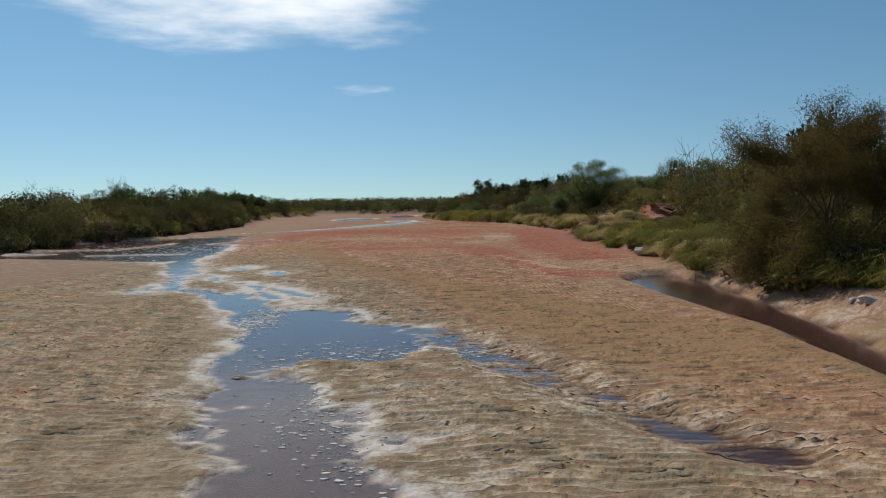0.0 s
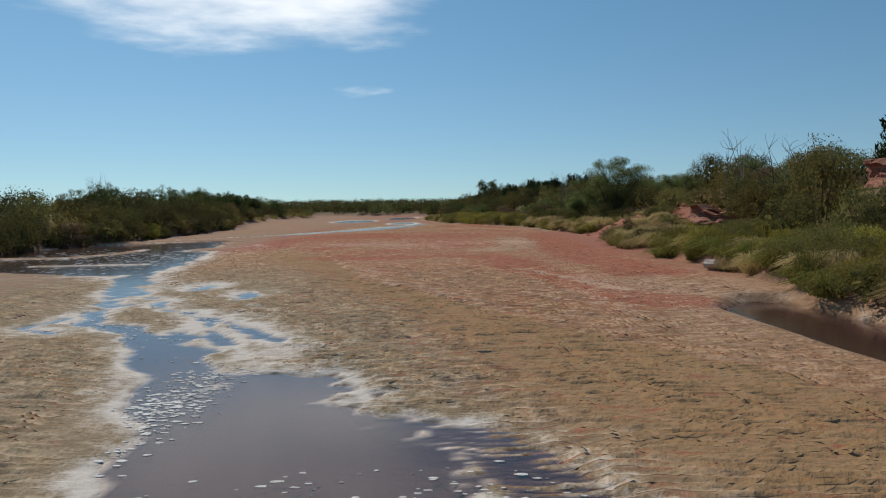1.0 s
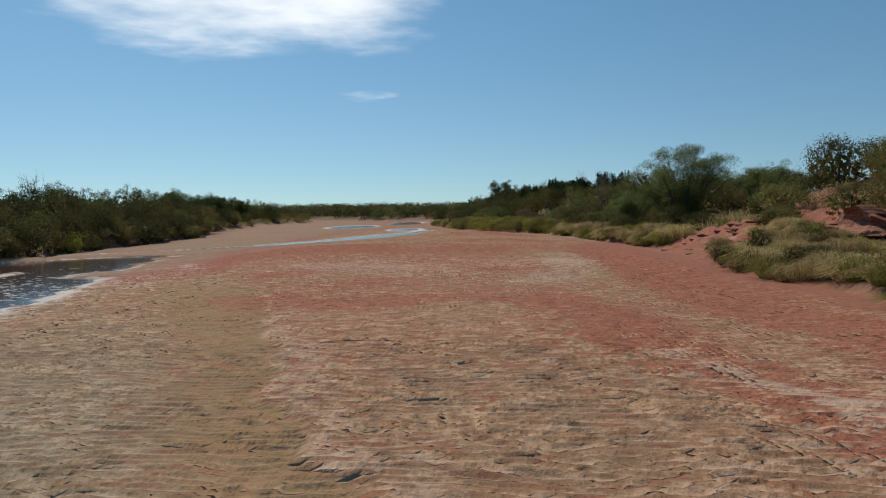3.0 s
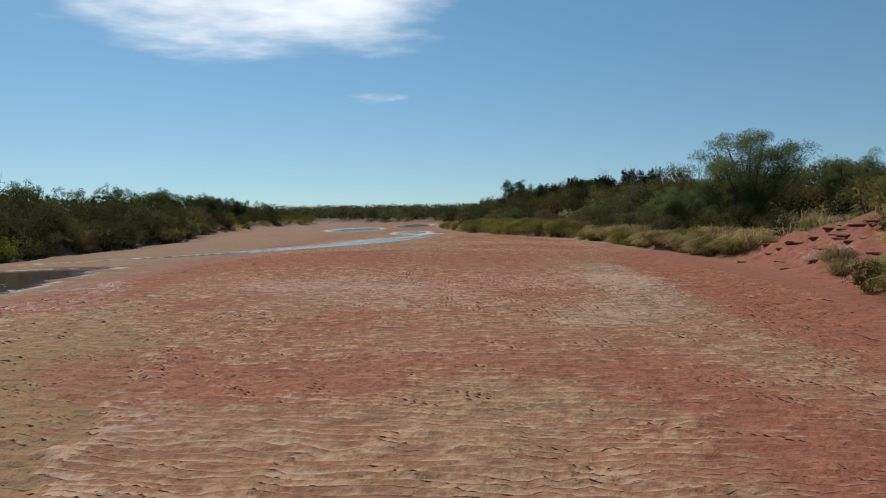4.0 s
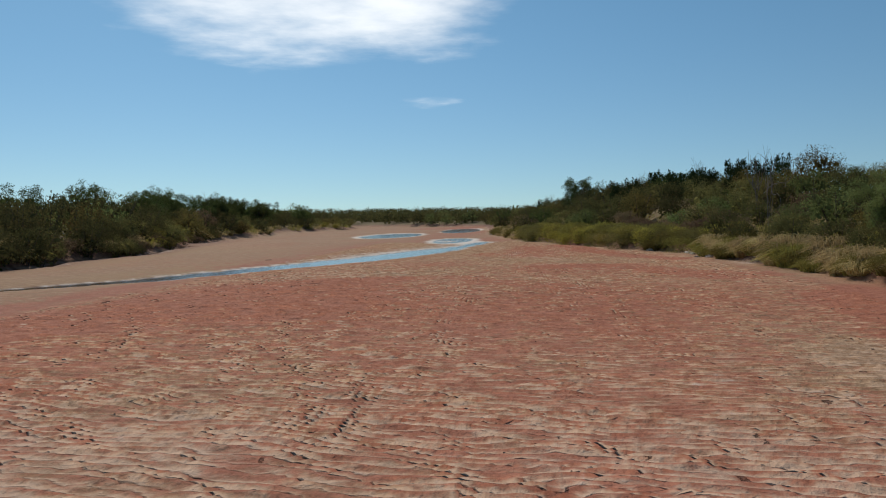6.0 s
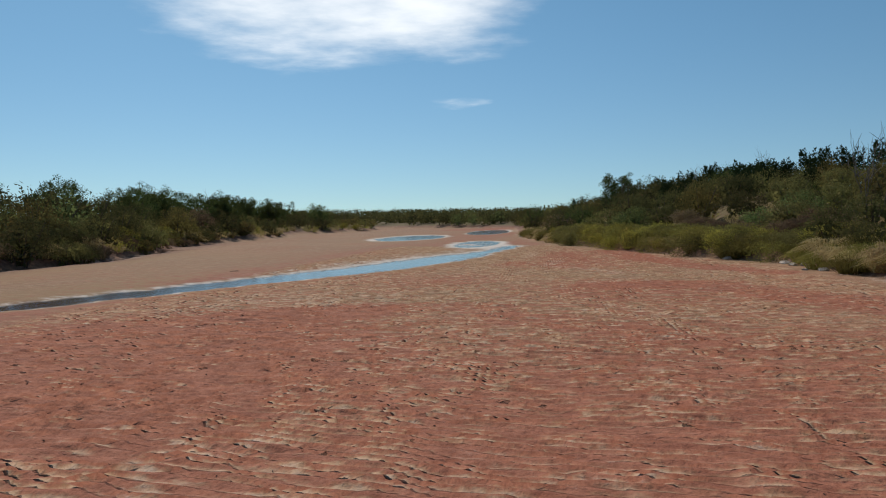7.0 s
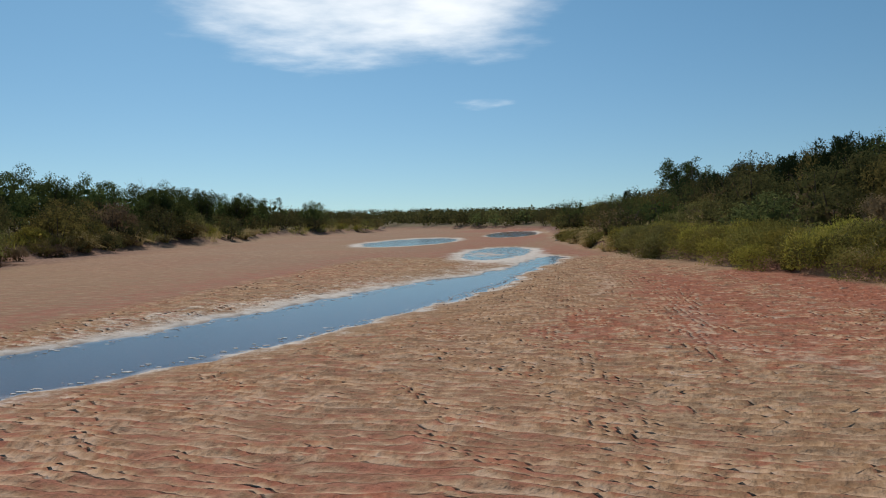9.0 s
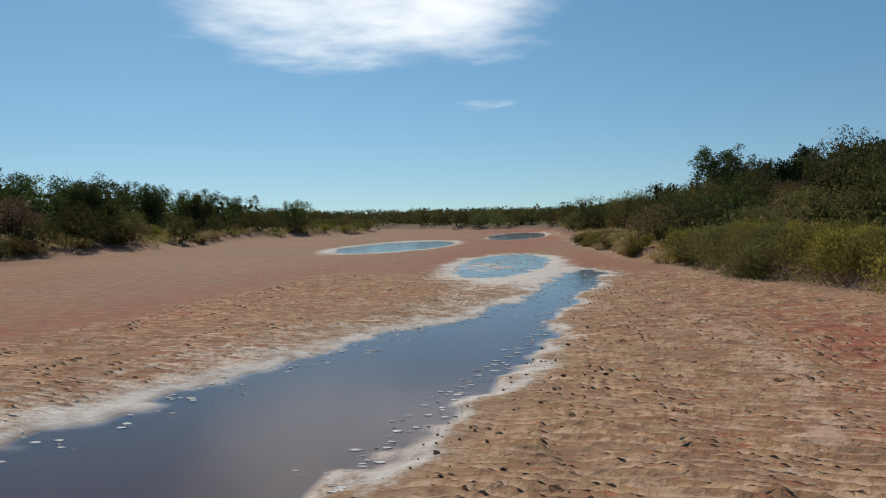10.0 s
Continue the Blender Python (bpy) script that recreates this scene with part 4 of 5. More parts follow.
def juniper(rng, height, radius, label):
    """An evergreen of upright, pointed sprays on a short trunk."""
    base = tagged(new("juniper"), label, "juniper")
    part("trunk", tube_mesh("trunk", [[((0, 0, -0.12), 0.07), ((0.05, 0, height * 0.4), 0.045), ((0, 0.04, height * 0.8), 0.015)]], BARK, 5), base)
    count, per = 34, 62
    a, lift = rng.uniform(0, 6.2832, count), rng.uniform(0, 1, count) ** 0.9
    out = radius * (1 - 0.75 * lift) * rng.uniform(0.25, 0.85, count)
    foot = np.stack([np.cos(a) * out, np.sin(a) * out, height * (0.05 + 0.62 * lift)], 1)
    lean_out = np.stack([np.cos(a) * 0.35, np.sin(a) * 0.35, np.ones(count)], 1)
    u = rng.uniform(0, 1, (count * per, 1))
    tall = np.repeat(rng.uniform(0.25, 0.42, count) * height, per)[:, None]
    at = np.repeat(foot, per, 0) + np.repeat(lean_out, per, 0) * u * tall + rng.normal(size=(count * per, 3)) * (1.05 - u) * radius * np.array([0.17, 0.17, 0.08])
    at[:, 2] = np.maximum(at[:, 2], 0.03)
    way = rng.normal(size=(count * per, 3)) * 0.6 + np.array([0, 0, 0.8])
    part("crown", blades(rng, at, way, 0.16, 0.055, L_JUN, "crown"), base)
    return base


JUN = [juniper(r, h, w, "dark evergreen juniper on the hillside") for h, w in ((2.3, 1.2), (2.1, 1.3), (2.4, 1.25))]


def dome_mesh(rng, height, radius, count, leaf):
    """A dense rounded broom bush: lobes of fine upright twigs over a dark heart."""
    lobes = 9
    a, ro = rng.uniform(0, 6.2832, lobes), radius * np.sqrt(rng.uniform(0, 0.5, lobes))
    c = np.stack([np.cos(a) * ro, np.sin(a) * ro, height * (0.42 - 0.2 * ro / radius)], 1)
    size = np.stack([radius * rng.uniform(0.36, 0.55, lobes)] * 2 + [height * rng.uniform(0.42, 0.6, lobes)], 1)
    k = rng.integers(0, lobes, count)
    d = unit(rng.normal(size=(count, 3)) + np.array([0, 0, 0.3]))
    at = c[k] + d * size[k] * (rng.uniform(0.3, 1, (count, 1)) ** 0.4)
    at[:, 2] = np.maximum(at[:, 2], 0.0)
    way = d * np.array([0.8, 0.8, 0.6]) + rng.normal(size=(count, 3)) * 0.7 + np.array([0, 0, 0.3])
    twigs = blades(rng, at, way, 0.085, 0.021, leaf, "broom_shrub")
    return twigs


def snag(rng, height, label):
    base = tagged(new("dead_tree"), label, "dead tree")
    runs, tips = limbs(rng, height, height * 0.35, 3, 2, 0.055, 1.2, 0.3)
    runs, _, _ = fit_to(runs, tips, height, height * 0.32)
    part("trunk", tube_mesh("trunk", runs, DEADWOOD, 4), base)
    return base


SNAG = [snag(r, 4.0, "bare grey dead tree with forked branches") for _ in range(3)]
TUFT = {k: [tuft_mesh(r, "grass_clump", h, w, n, leaf, wd) for _ in range(2)] for k, h, w, n, leaf, wd in
        (("straw", 0.62, 0.6, 430, L_STRAW, 0.0085), ("green", 0.62, 0.65, 400, L_GREEN, 0.0085), ("yellow", 0.62, 0.6, 400, L_BROOM, 0.0085))}
TUFT_FAR = {k: tuft_mesh(r, "grass_clump", 0.62, 0.6, 190, leaf, 0.012) for k, leaf in (("straw", L_STRAW), ("green", L_GREEN), ("yellow", L_BROOM))}
BROOM = [dome_mesh(r, 1.0, 0.95, 2500, (L_YELLOW, L_OLIVE, L_BROOM)[k]) for k in range(3)]
TUFT_LABEL = {"straw": "clump of dry straw-coloured bunch grass at the bank's edge", "green": "clump of fresh green reed grass at the bank's edge",
              "yellow": "clump of yellow-green bunch grass on the bank"}


def tuft(kind, x, y, s=1.0, sz=None):
    if x < -15 or y > 84:
        stems = new("clump_copy", TUFT_FAR[kind])
        stems.parent = new("clump_copy")
        heaped(stems.parent, x, y, s, sz)
        retire([stems.parent])
        return None
    ob = new("grass_clump", TUFT[kind][int(RNG.integers(0, 2))])
    tagged(ob, TUFT_LABEL[kind], "grass", "bunch grass along the bank")
    return place(ob, x, y, s, None, 0.0, sz)


# ---------------------------------------------------------------- right bank: single plants
def sized(ob, x, y, top, radius, high, wide):
    """Set a copy so that its top reaches the height top above the riverbed."""
    tall = top - ground_z(x, y)
    return planted(ob, x, y, radius / wide, tall / high)


big = shrub(np.random.default_rng(3), "saltcedar_tree", 3.75, 2.15, 14, 2, 300, 0.14, L_TAM, (0.07, 0.013), "large feathery olive-brown saltcedar leaning over the side pool", "tree", 0.05, 0.1, skirt=170)
place(big, 8.4, 15.4, 1.0, 20)
for x, y, k, w, h in ((7.05, 15.6, 2, 0.62, 0.5), (7.2, 14.3, 2, 0.55, 0.45), (7.3, 16.9, 2, 0.6, 0.5), (7.8, 13.4, 0, 0.5, 0.42), (7.3, 18.4, 1, 0.55, 0.45), (9.6, 13.6, 2, 0.9, 0.8), (8.0, 16.2, 2, 0.8, 0.7), (7.9, 14.6, 2, 0.7, 0.6)):
    planted(SHRUB_NEAR[k], x, y, w, h)      # low growth that hangs over the side pool
for x, y, top, w in ((11.7, 26.2, 3.1, 1.3), (12.9, 25.2, 3.5, 1.4), (13.4, 27.2, 3.5, 1.1), (14.6, 26.4, 3.9, 1.3), (11.4, 30.2, 2.8, 1.2), (13.6, 32.5, 4.3, 1.4), (13.9, 45.8, 3.4, 1.3), (14.6, 43.6, 3.6, 1.4), (12.2, 47.2, 2.4, 0.9), (11.3, 43.4, 1.9, 0.7)):
    sized(SHRUB_NEAR[1 if w < 1.35 else 2], x, y, top, w, 2.1, 1.5)
sized(MESQ[0], 12.4, 60.4, 6.5, 3.9, 4.0, 2.6)
sized(MESQ[1], 17.4, 60.8, 5.4, 2.8, 3.6, 2.4)
sized(MESQ[1], 11.0, 66.0, 4.3, 2.2, 3.6, 2.4)
sized(MESQ[1], 14.4, 70.0, 4.9, 2.4, 3.6, 2.4)
sized(SHRUB_NEAR[2], 14.0, 38.5, 3.3, 1.8, 2.4, 1.5)
bare = shrub(np.random.default_rng(5), "mesquite_tree", 3.2, 2.0, 6, 2, 4, 0.12, L_MESQ, (0.06, 0.016), "half-bare mesquite tree with thin grey twigs on the bank", "tree", 0.05, bare=0.7)
place(bare, 16.4, 42.4, 0.8, 0)
planted(bare, 15.4, 38.6, 1.25, 1.25)
lone = fan_tree(np.random.default_rng(15), "hackberry_tree", 3.6, 2.0, 30, 100, L_TREE, (0.13, 0.05), "lone round-crowned tree above the hillside shrubs", 0.15, 0.3, 0.17, 0.07)
sized(lone, 8.2, 139.5, 7.9, 3.1, 3.6, 2.0)
for x, y, top, w in ((-36.5, 112.9, 5.4, 1.4), (-34.6, 112.0, 4.8, 1.0), (-36.0, 123, 5.5, 2.4), (-33.9, 121, 4.9, 1.7), (-35.5, 131.5, 5.4, 1.7), (-33.6, 104, 4.6, 1.5), (-34.6, 137, 4.9, 2.0), (-34.4, 78, 4.2, 2.0), (-31.5, 68, 3.7, 1.8)):
    tagged(sized(lone, x, y, top, w, 3.6, 2.0), "dark-green tree with clumps of leaves on thin bare limbs")
retire([lone])
for x, y, top, w in ((10.9, 128, 6.1, 1.3), (13.2, 110.7, 6.0, 1.4), (11.5, 118, 5.6, 1.3), (9.0, 131, 5.4, 1.5), (15.5, 108, 6.4, 1.5), (17, 103, 6.6, 1.5), (14.5, 100, 5.6, 1.4), (12, 104, 4.9, 1.5),
                     (5.5, 134, 4.6, 1.7), (3.0, 133, 4.2, 1.6), (15.9, 30.5, 6.2, 1.5), (15.0, 29.9, 5.2, 1.2), (9, 122, 4.8, 1.5)):
    sized(JUN[int(RNG.integers(0, 3))], x, y, top, w, 2.35, 1.25)
for k in range(16):
    y = RNG.uniform(92, 132)
    x = float(toe_right(np.array([y]))[0]) + RNG.uniform(8.5, 16)
    sized(JUN[k % 3], x, y, ground_z(x, y) + RNG.uniform(1.9, 2.9), RNG.uniform(1.1, 1.7), 2.35, 1.25)
for x, y, top in ((14.2, 72, 6.0), (12.0, 80, 5.7), (12.5, 83, 5.8), (13.5, 86, 5.9), (7.5, 130, 6.4), (12.2, 117, 6.7), (15.5, 108.5, 7.4), (14.7, 42.8, 6.1)):
    sized(SNAG[int(RNG.integers(0, 3))], x, y, top, 1.5 if y < 50 else 1.0, 4.0, 1.3)

for x, y, w, h in ((7.9, 42.2, 0.55, 0.75), (8.9, 41.9, 0.5, 1.0), (8.7, 38.8, 0.6, 0.7), (9.5, 39.4, 0.6, 0.6), (8.2, 40.6, 0.4, 0.5), (11.6, 47.5, 0.7, 0.7), (13.0, 49.2, 0.8, 0.9)):
    sized(SHRUB_NEAR[0], x, y, ground_z(x, y) + h, w, 2.0, 1.6)

# ---------------------------------------------------------------- right bank: scattered growth
taken = [(8.4, 15.4, 1.6), (14.4, 59.6, 1.5)]


def free(x, y, gap):
    if any((x - a) ** 2 + (y - b) ** 2 < (gap + c) ** 2 for a, b, c in taken):
        return False
    taken.append((x, y, gap))
    return True


def scatter_right(y0, y1, tries, d0, d1, kinds, gap, grow=(0.75, 1.2), far=False, kindset=None):
    for _ in range(tries):
        y, d = RNG.uniform(y0, y1), RNG.uniform(d0, d1)
        x = float(toe_right(np.array([y]))[0]) + d
        s = RNG.uniform(*grow)
        if 36 < y < 54 and d < 5.0 or 41 < y < 51 and d < 7.5 or 24 < y < 35 and 4.6 < d < 7.6 or not free(x, y, gap * s):
            continue
        kind = kinds[int(RNG.integers(0, len(kinds)))]
        if far:
            heaped((kindset or SHRUB_FAR)[kind], x, y, s, s * RNG.uniform(0.85, 1.15))
        else:
            planted(SHRUB_NEAR[kind], x, y, s, s * RNG.uniform(0.85, 1.15))


for _ in range(190):         # a hedge of broom along the foot of the hill
    y = RNG.uniform(79, 106)
    x = float(toe_right(np.array([y]))[0]) + RNG.uniform(-0.1, 2.3)
    if free(x, y, 0.32):
        place(tagged(new("broom_shrub", BROOM[int(RNG.integers(0, 3))]), "yellow-green broom-like shrub at the edge of the sand", "shrub", "broom shrubs along the bank"), x, y, RNG.uniform(0.85, 1.3), None, 0.0, RNG.uniform(0.8, 1.2))
for _ in range(130):
    y = RNG.uniform(18, 34.5)
    x = float(toe_right(np.array([y]))[0]) + RNG.uniform(0.5, 4.6)
    if free(x, y, 0.35):
        place(tagged(new("broom_shrub", BROOM[int(RNG.integers(0, 3))]), "yellow-green broom-like shrub at the edge of the sand", "shrub", "broom shrubs along the bank"), x, y, RNG.uniform(0.65, 1.15), None, 0.0, RNG.uniform(0.55, 0.95))
scatter_right(18, 35, 36, 2.5, 6.0, (3, 1, 0, 1), 0.6, (0.55, 0.95))
scatter_right(56, 80, 40, 1.2, 3.5, (3, 1, 0), 0.7, (0.5, 0.8))
scatter_right(10, 72, 110, 5.5, 13, (1, 0, 5, 4, 2, 1), 0.9)
scatter_right(56, 104, 110, 3.0, 13, (0, 5, 1, 2, 4, 1), 0.9)
scatter_right(80, 108, 70, 2.2, 6, (4, 4, 4, 1), 0.55, (0.6, 0.95))
scatter_right(10, 70, 70, 8, 20, (0, 1, 4, 2, 1), 0.9, (0.6, 0.85), far=True)
scatter_right(70, 104, 90, 8, 20, (0, 1, 4, 2, 1), 0.9, (0.6, 0.95), far=True, kindset=SHRUB_MID)
scatter_right(104, 150, 200, 0.8, 20, (0, 0, 1, 2, 3, 4), 0.9, far=True, kindset=SHRUB_MID)
scatter_right(150, 225, 130, 0.8, 18, (0, 0, 1, 4, 2), 1.2, (0.9, 1.4), far=True)

# ---------------------------------------------------------------- left bank
for x, y, top in ((-35.1, 78.8, 6.2), (-36.0, 79.5, 6.0), (-35.5, 122.4, 5.6), (-38, 124.5, 5.5), (-28, 51.5, 4.4), (-31, 54, 4.6)):
    sized(SNAG[int(RNG.integers(0, 3))], x, y, top, 1.3, 4.0, 1.3)


for x, y, top, w in ((-38.9, 144, 5.6, 2.6), (-35.5, 126, 5.6, 2.6), (-37.5, 133, 5.7, 2.6), (-38, 119, 5.9, 2.8), (-36.5, 112, 5.4, 2.5), (-34, 77, 5.0, 2.4), (-32.5, 70, 4.5, 2.2), (-36, 84, 5.2, 2.5),
                     (-33.5, 104, 5.2, 2.4), (-41, 160, 5.6, 2.6), (-33, 95, 5.2, 2.4), (-37, 100, 5.8, 2.6), (-39, 150, 5.4, 2.4), (-37, 165, 5.0, 2.4), (-34.5, 117, 4.9, 2.2), (-31.8, 99, 4.6, 2.0), (-35, 107.5, 5.6, 2.4),
                     (-33.8, 122.5, 5.0, 2.3), (-40, 92, 5.8, 2.6), (-36.5, 92, 5.3, 2.4), (-35.5, 138, 4.8, 2.2)):
    k = int(RNG.integers(0, 2))
    sized(GROVE[k], x, y, top, w, (3.9, 3.7)[k], (2.2, 2.5)[k])


def scatter_left(y0, y1, tries, d0, d1, kinds, gap, grow, far=False):
    for _ in range(tries):
        y, d = RNG.uniform(y0, y1), RNG.uniform(d0, d1)
        x = float(toe_left(np.array([y]))[0]) - d
        s = RNG.uniform(*grow)
        if free(x, y, gap * s):
            kind = kinds[int(RNG.integers(0, len(kinds)))]
            if far:
                heaped(SHRUB_FAR[kind], x, y, s, s * RNG.uniform(0.85, 1.2))
            else:
                planted(SHRUB_LEFT[kind], x, y, s, s * RNG.uniform(0.85, 1.2))


for x, y, top, w, k in ((-30.6, 100, 3.6, 1.9, 0), (-29.8, 104.5, 3.2, 1.7, 2), (-31.6, 108, 3.4, 1.8, 0), (-27.6, 93, 3.3, 1.7, 0), (-32.4, 113, 3.2, 1.7, 4), (-33.2, 119, 3.4, 1.9, 0), (-26.6, 84, 3.2, 1.6, 2), (-26.0, 77, 3.3, 1.7, 0)):
    sized(SHRUB_LEFT[k], x, y, top, w, LEFT_KINDS[k][0] * 0.92, LEFT_KINDS[k][1])
    taken.append((x, y, 0.9))
scatter_left(36, 96, 150, -0.3, 1.8, (0, 0, 0, 1, 2, 3, 4), 0.7, (0.5, 0.9))
for _ in range(75):          # dark growth hanging over the edge of the bank
    y = RNG.uniform(38, 112)
    x = float(toe_left(np.array([y]))[0]) - RNG.uniform(-0.35, 0.25)
    if free(x, y, 0.3):
        planted(SHRUB_LEFT[int(RNG.choice([0, 0, 2, 4]))], x, y, RNG.uniform(0.4, 0.62), RNG.uniform(0.35, 0.6))
scatter_left(96, 130, 50, 0.3, 3.5, (0, 0, 1, 2, 3, 4), 0.9, (0.6, 1.0))
scatter_left(34, 100, 130, 2.6, 12, (0, 1, 4, 2, 0), 1.1, (0.85, 1.25), True)
scatter_left(130, 215, 110, 0.4, 4, (0, 0, 1, 2, 3), 1.0, (0.6, 1.0), True)
scatter_left(100, 215, 170, 4, 18, (0, 4, 4, 2, 1), 1.3, (0.95, 1.45), True)

# ---------------------------------------------------------------- far woods


def far_woods():
    """The tree line that closes the river's bend and the plain."""
    rng = np.random.default_rng(23)
    at = []
    for count, y0, y1, x0, x1 in ((420, 205, 262, -120, 12), (1500, 230, 480, -240, 120)):
        for _ in range(count):
            y, x = rng.uniform(y0, y1), rng.uniform(x0, x1)
            xr, xl = float(toe_right(np.array([y]))[0]), float(toe_left(np.array([y]))[0])
            if xl - 2 < x < xr + 1.5:
                continue
            h = rng.uniform(2.0, 3.6) * (1 + 0.0015 * (y - 190))
            d = unit(rng.normal(size=(52, 3)))
            p = d * np.sqrt(rng.uniform(0.2, 1, (52, 1))) * np.array([0.62, 0.62, 0.5]) * h + np.array([x, y, ground_z(x, y) + h * 0.45])
            at.append(p)
    at = np.concatenate(at)
    way = rng.normal(size=at.shape) + np.array([0, 0, 0.6])
    tagged(new("far_woods", blades(rng, at, way, 0.62, 0.46, L_DARK, "far_woods")), "distant belt of dark-green scrub woods", "woods", kind="stuff")


far_woods()

# ---------------------------------------------------------------- grass
def grass_edge():
    rng = np.random.default_rng(31)
    for _ in range(330):
        y = rng.uniform(9, 128)
        d = rng.uniform(0.0, 1.3)
        if y < 18 and rng.uniform() < 0.8 or 78 < y < 104 and rng.uniform() < 0.8:
            continue
        x = float(toe_right(np.array([y]))[0]) + d
        if 43 < y < 55 and d < 5 or 34 < y < 43 and rng.uniform() < 0.5:
            continue
        kind = ("green", "yellow", "straw")[int(rng.choice(3, p=(0.35, 0.35, 0.3)))] if y < 34 else ("yellow" if y > 78 and rng.uniform() < 0.55 else ("straw" if rng.uniform() < 0.65 else "yellow"))
        tuft(kind, x, y, rng.uniform(0.85, 1.5), rng.uniform(0.75, 1.15))

    for _ in range(44):      # heavy straw domes below the mesquite
        y = rng.uniform(53.5, 80)
        s = rng.uniform(1.0, 1.7)
        tuft("straw" if rng.uniform() < 0.62 else "yellow", float(toe_right(np.array([y]))[0]) + rng.uniform(0.1, 1.5), y, s, s * rng.uniform(0.75, 1.05))
    for _ in range(34):      # pale straw below the bluff
        y = rng.uniform(33, 43)
        tuft("straw", float(toe_right(np.array([y]))[0]) + rng.uniform(0.5, 3.6), y, rng.uniform(0.9, 1.6), rng.uniform(0.7, 1.1))
    for _ in range(70):      # straw domes along the foot of the far bank
        y = rng.uniform(38, 150)
        s = rng.uniform(1.0, 1.7)
        tuft("straw" if rng.uniform() < 0.6 else "yellow", float(toe_left(np.array([y]))[0]) - rng.uniform(0.1, 2.2), y, s, s * rng.uniform(0.7, 1.0))

    for _ in range(46):      # a straw-coloured patch below the red mound
        tuft("straw", rng.uniform(8.8, 12.2), rng.uniform(39.5, 46), rng.uniform(0.7, 1.2), rng.uniform(0.6, 0.95))

    for _ in range(16):      # green growth at the foot of the saltcedar
        tuft("green", rng.uniform(7.2, 9.2), rng.uniform(11.8, 15.5), rng.uniform(0.8, 1.3), rng.uniform(0.8, 1.3))


grass_edge()


def grass_fill():
    """Grass and herbs over the banks, past counting."""
    rng = np.random.default_rng(37)
    for kind, leaf, label, count, wd in (("green", L_GREEN, "green grass and herbs covering the river bank", 110, 0.010), ("straw", L_STRAW, "dry straw grass covering the river bank", 520, 0.010),
                                         ("yellow", L_YELLOW, "yellow-green herbs covering the river bank", 420, 0.011)):
        verts, faces, off = [], [], 0
        protos = [tuft_mesh(rng, "tuft", 0.55, 0.6, 48, leaf, wd) for _ in range(3)]
        raw = []
        for me in protos:
            co = np.empty(len(me.vertices) * 3, np.float32)
            me.vertices.foreach_get("co", co)
            fi = np.empty(len(me.loops), np.int32)
            me.loops.foreach_get("vertex_index", fi)
            raw.append((co.reshape(-1, 3), fi.reshape(-1, 4)))
            bpy.data.meshes.remove(me)
        for _ in range(count):
            left = rng.uniform() < 0.35
            if left:
                y = rng.uniform(36, 185)
                x = float(toe_left(np.array([y]))[0]) - rng.uniform(0.2, 5)
            else:
                y = rng.uniform(8, 45) if kind != "straw" else rng.uniform(30, 150)
                if rng.uniform() < 0.35:
                    y = rng.uniform(55, 140)
                x = float(toe_right(np.array([y]))[0]) + rng.uniform(0.4, 9)
                if 42 < y < 54 and x < 13.5 or 35 < y < 43 and kind == "green":
                    continue
            co, fi = raw[int(rng.integers(0, 3))]
            s, a = rng.uniform(0.7, 1.5) * (1.25 if left else 1.0), rng.uniform(0, 6.28)
            p = co * s
            q = np.stack([p[:, 0] * math.cos(a) - p[:, 1] * math.sin(a), p[:, 0] * math.sin(a) + p[:, 1] * math.cos(a), p[:, 2]], 1)
            verts.append(q + np.array([x, y, ground_z(x, y)]))
            faces.append(fi + off)
            off += len(co)
        me = grid_mesh("bank_grass", np.concatenate(verts), np.concatenate(faces), leaf)
        tagged(new("bank_grass", me), label, "grass", kind="stuff")


grass_fill()
pour_heaps()

# ---------------------------------------------------------------- stones, clods and driftwood


def stone_mesh(rng, name, size, mat, points=24, blocky=True):
    """An angular stone: the hull of scattered points."""
    bm = bmesh.new()
    for k in range(points):
        if blocky:           # a rough block with broken corners
            q = (np.array([k & 1, k >> 1 & 1, k >> 2 & 1]) - 0.5) * rng.uniform(0.55, 1.0, 3)
        else:
            q = unit(rng.normal(size=3)) * 0.5 * rng.uniform(0.85, 1.0)
        bm.verts.new(Vector(q))
    bmesh.ops.convex_hull(bm, input=bm.verts)
    bmesh.ops.delete(bm, geom=[v for v in bm.verts if not v.link_faces], context="VERTS")
    for v in bm.verts:
        v.co = Vector((v.co.x * size[0], v.co.y * size[1], v.co.z * size[2]))
    me = bpy.data.meshes.new(name)
    bm.to_mesh(me)
    bm.free()
    me.materials.append(mat)
    return me


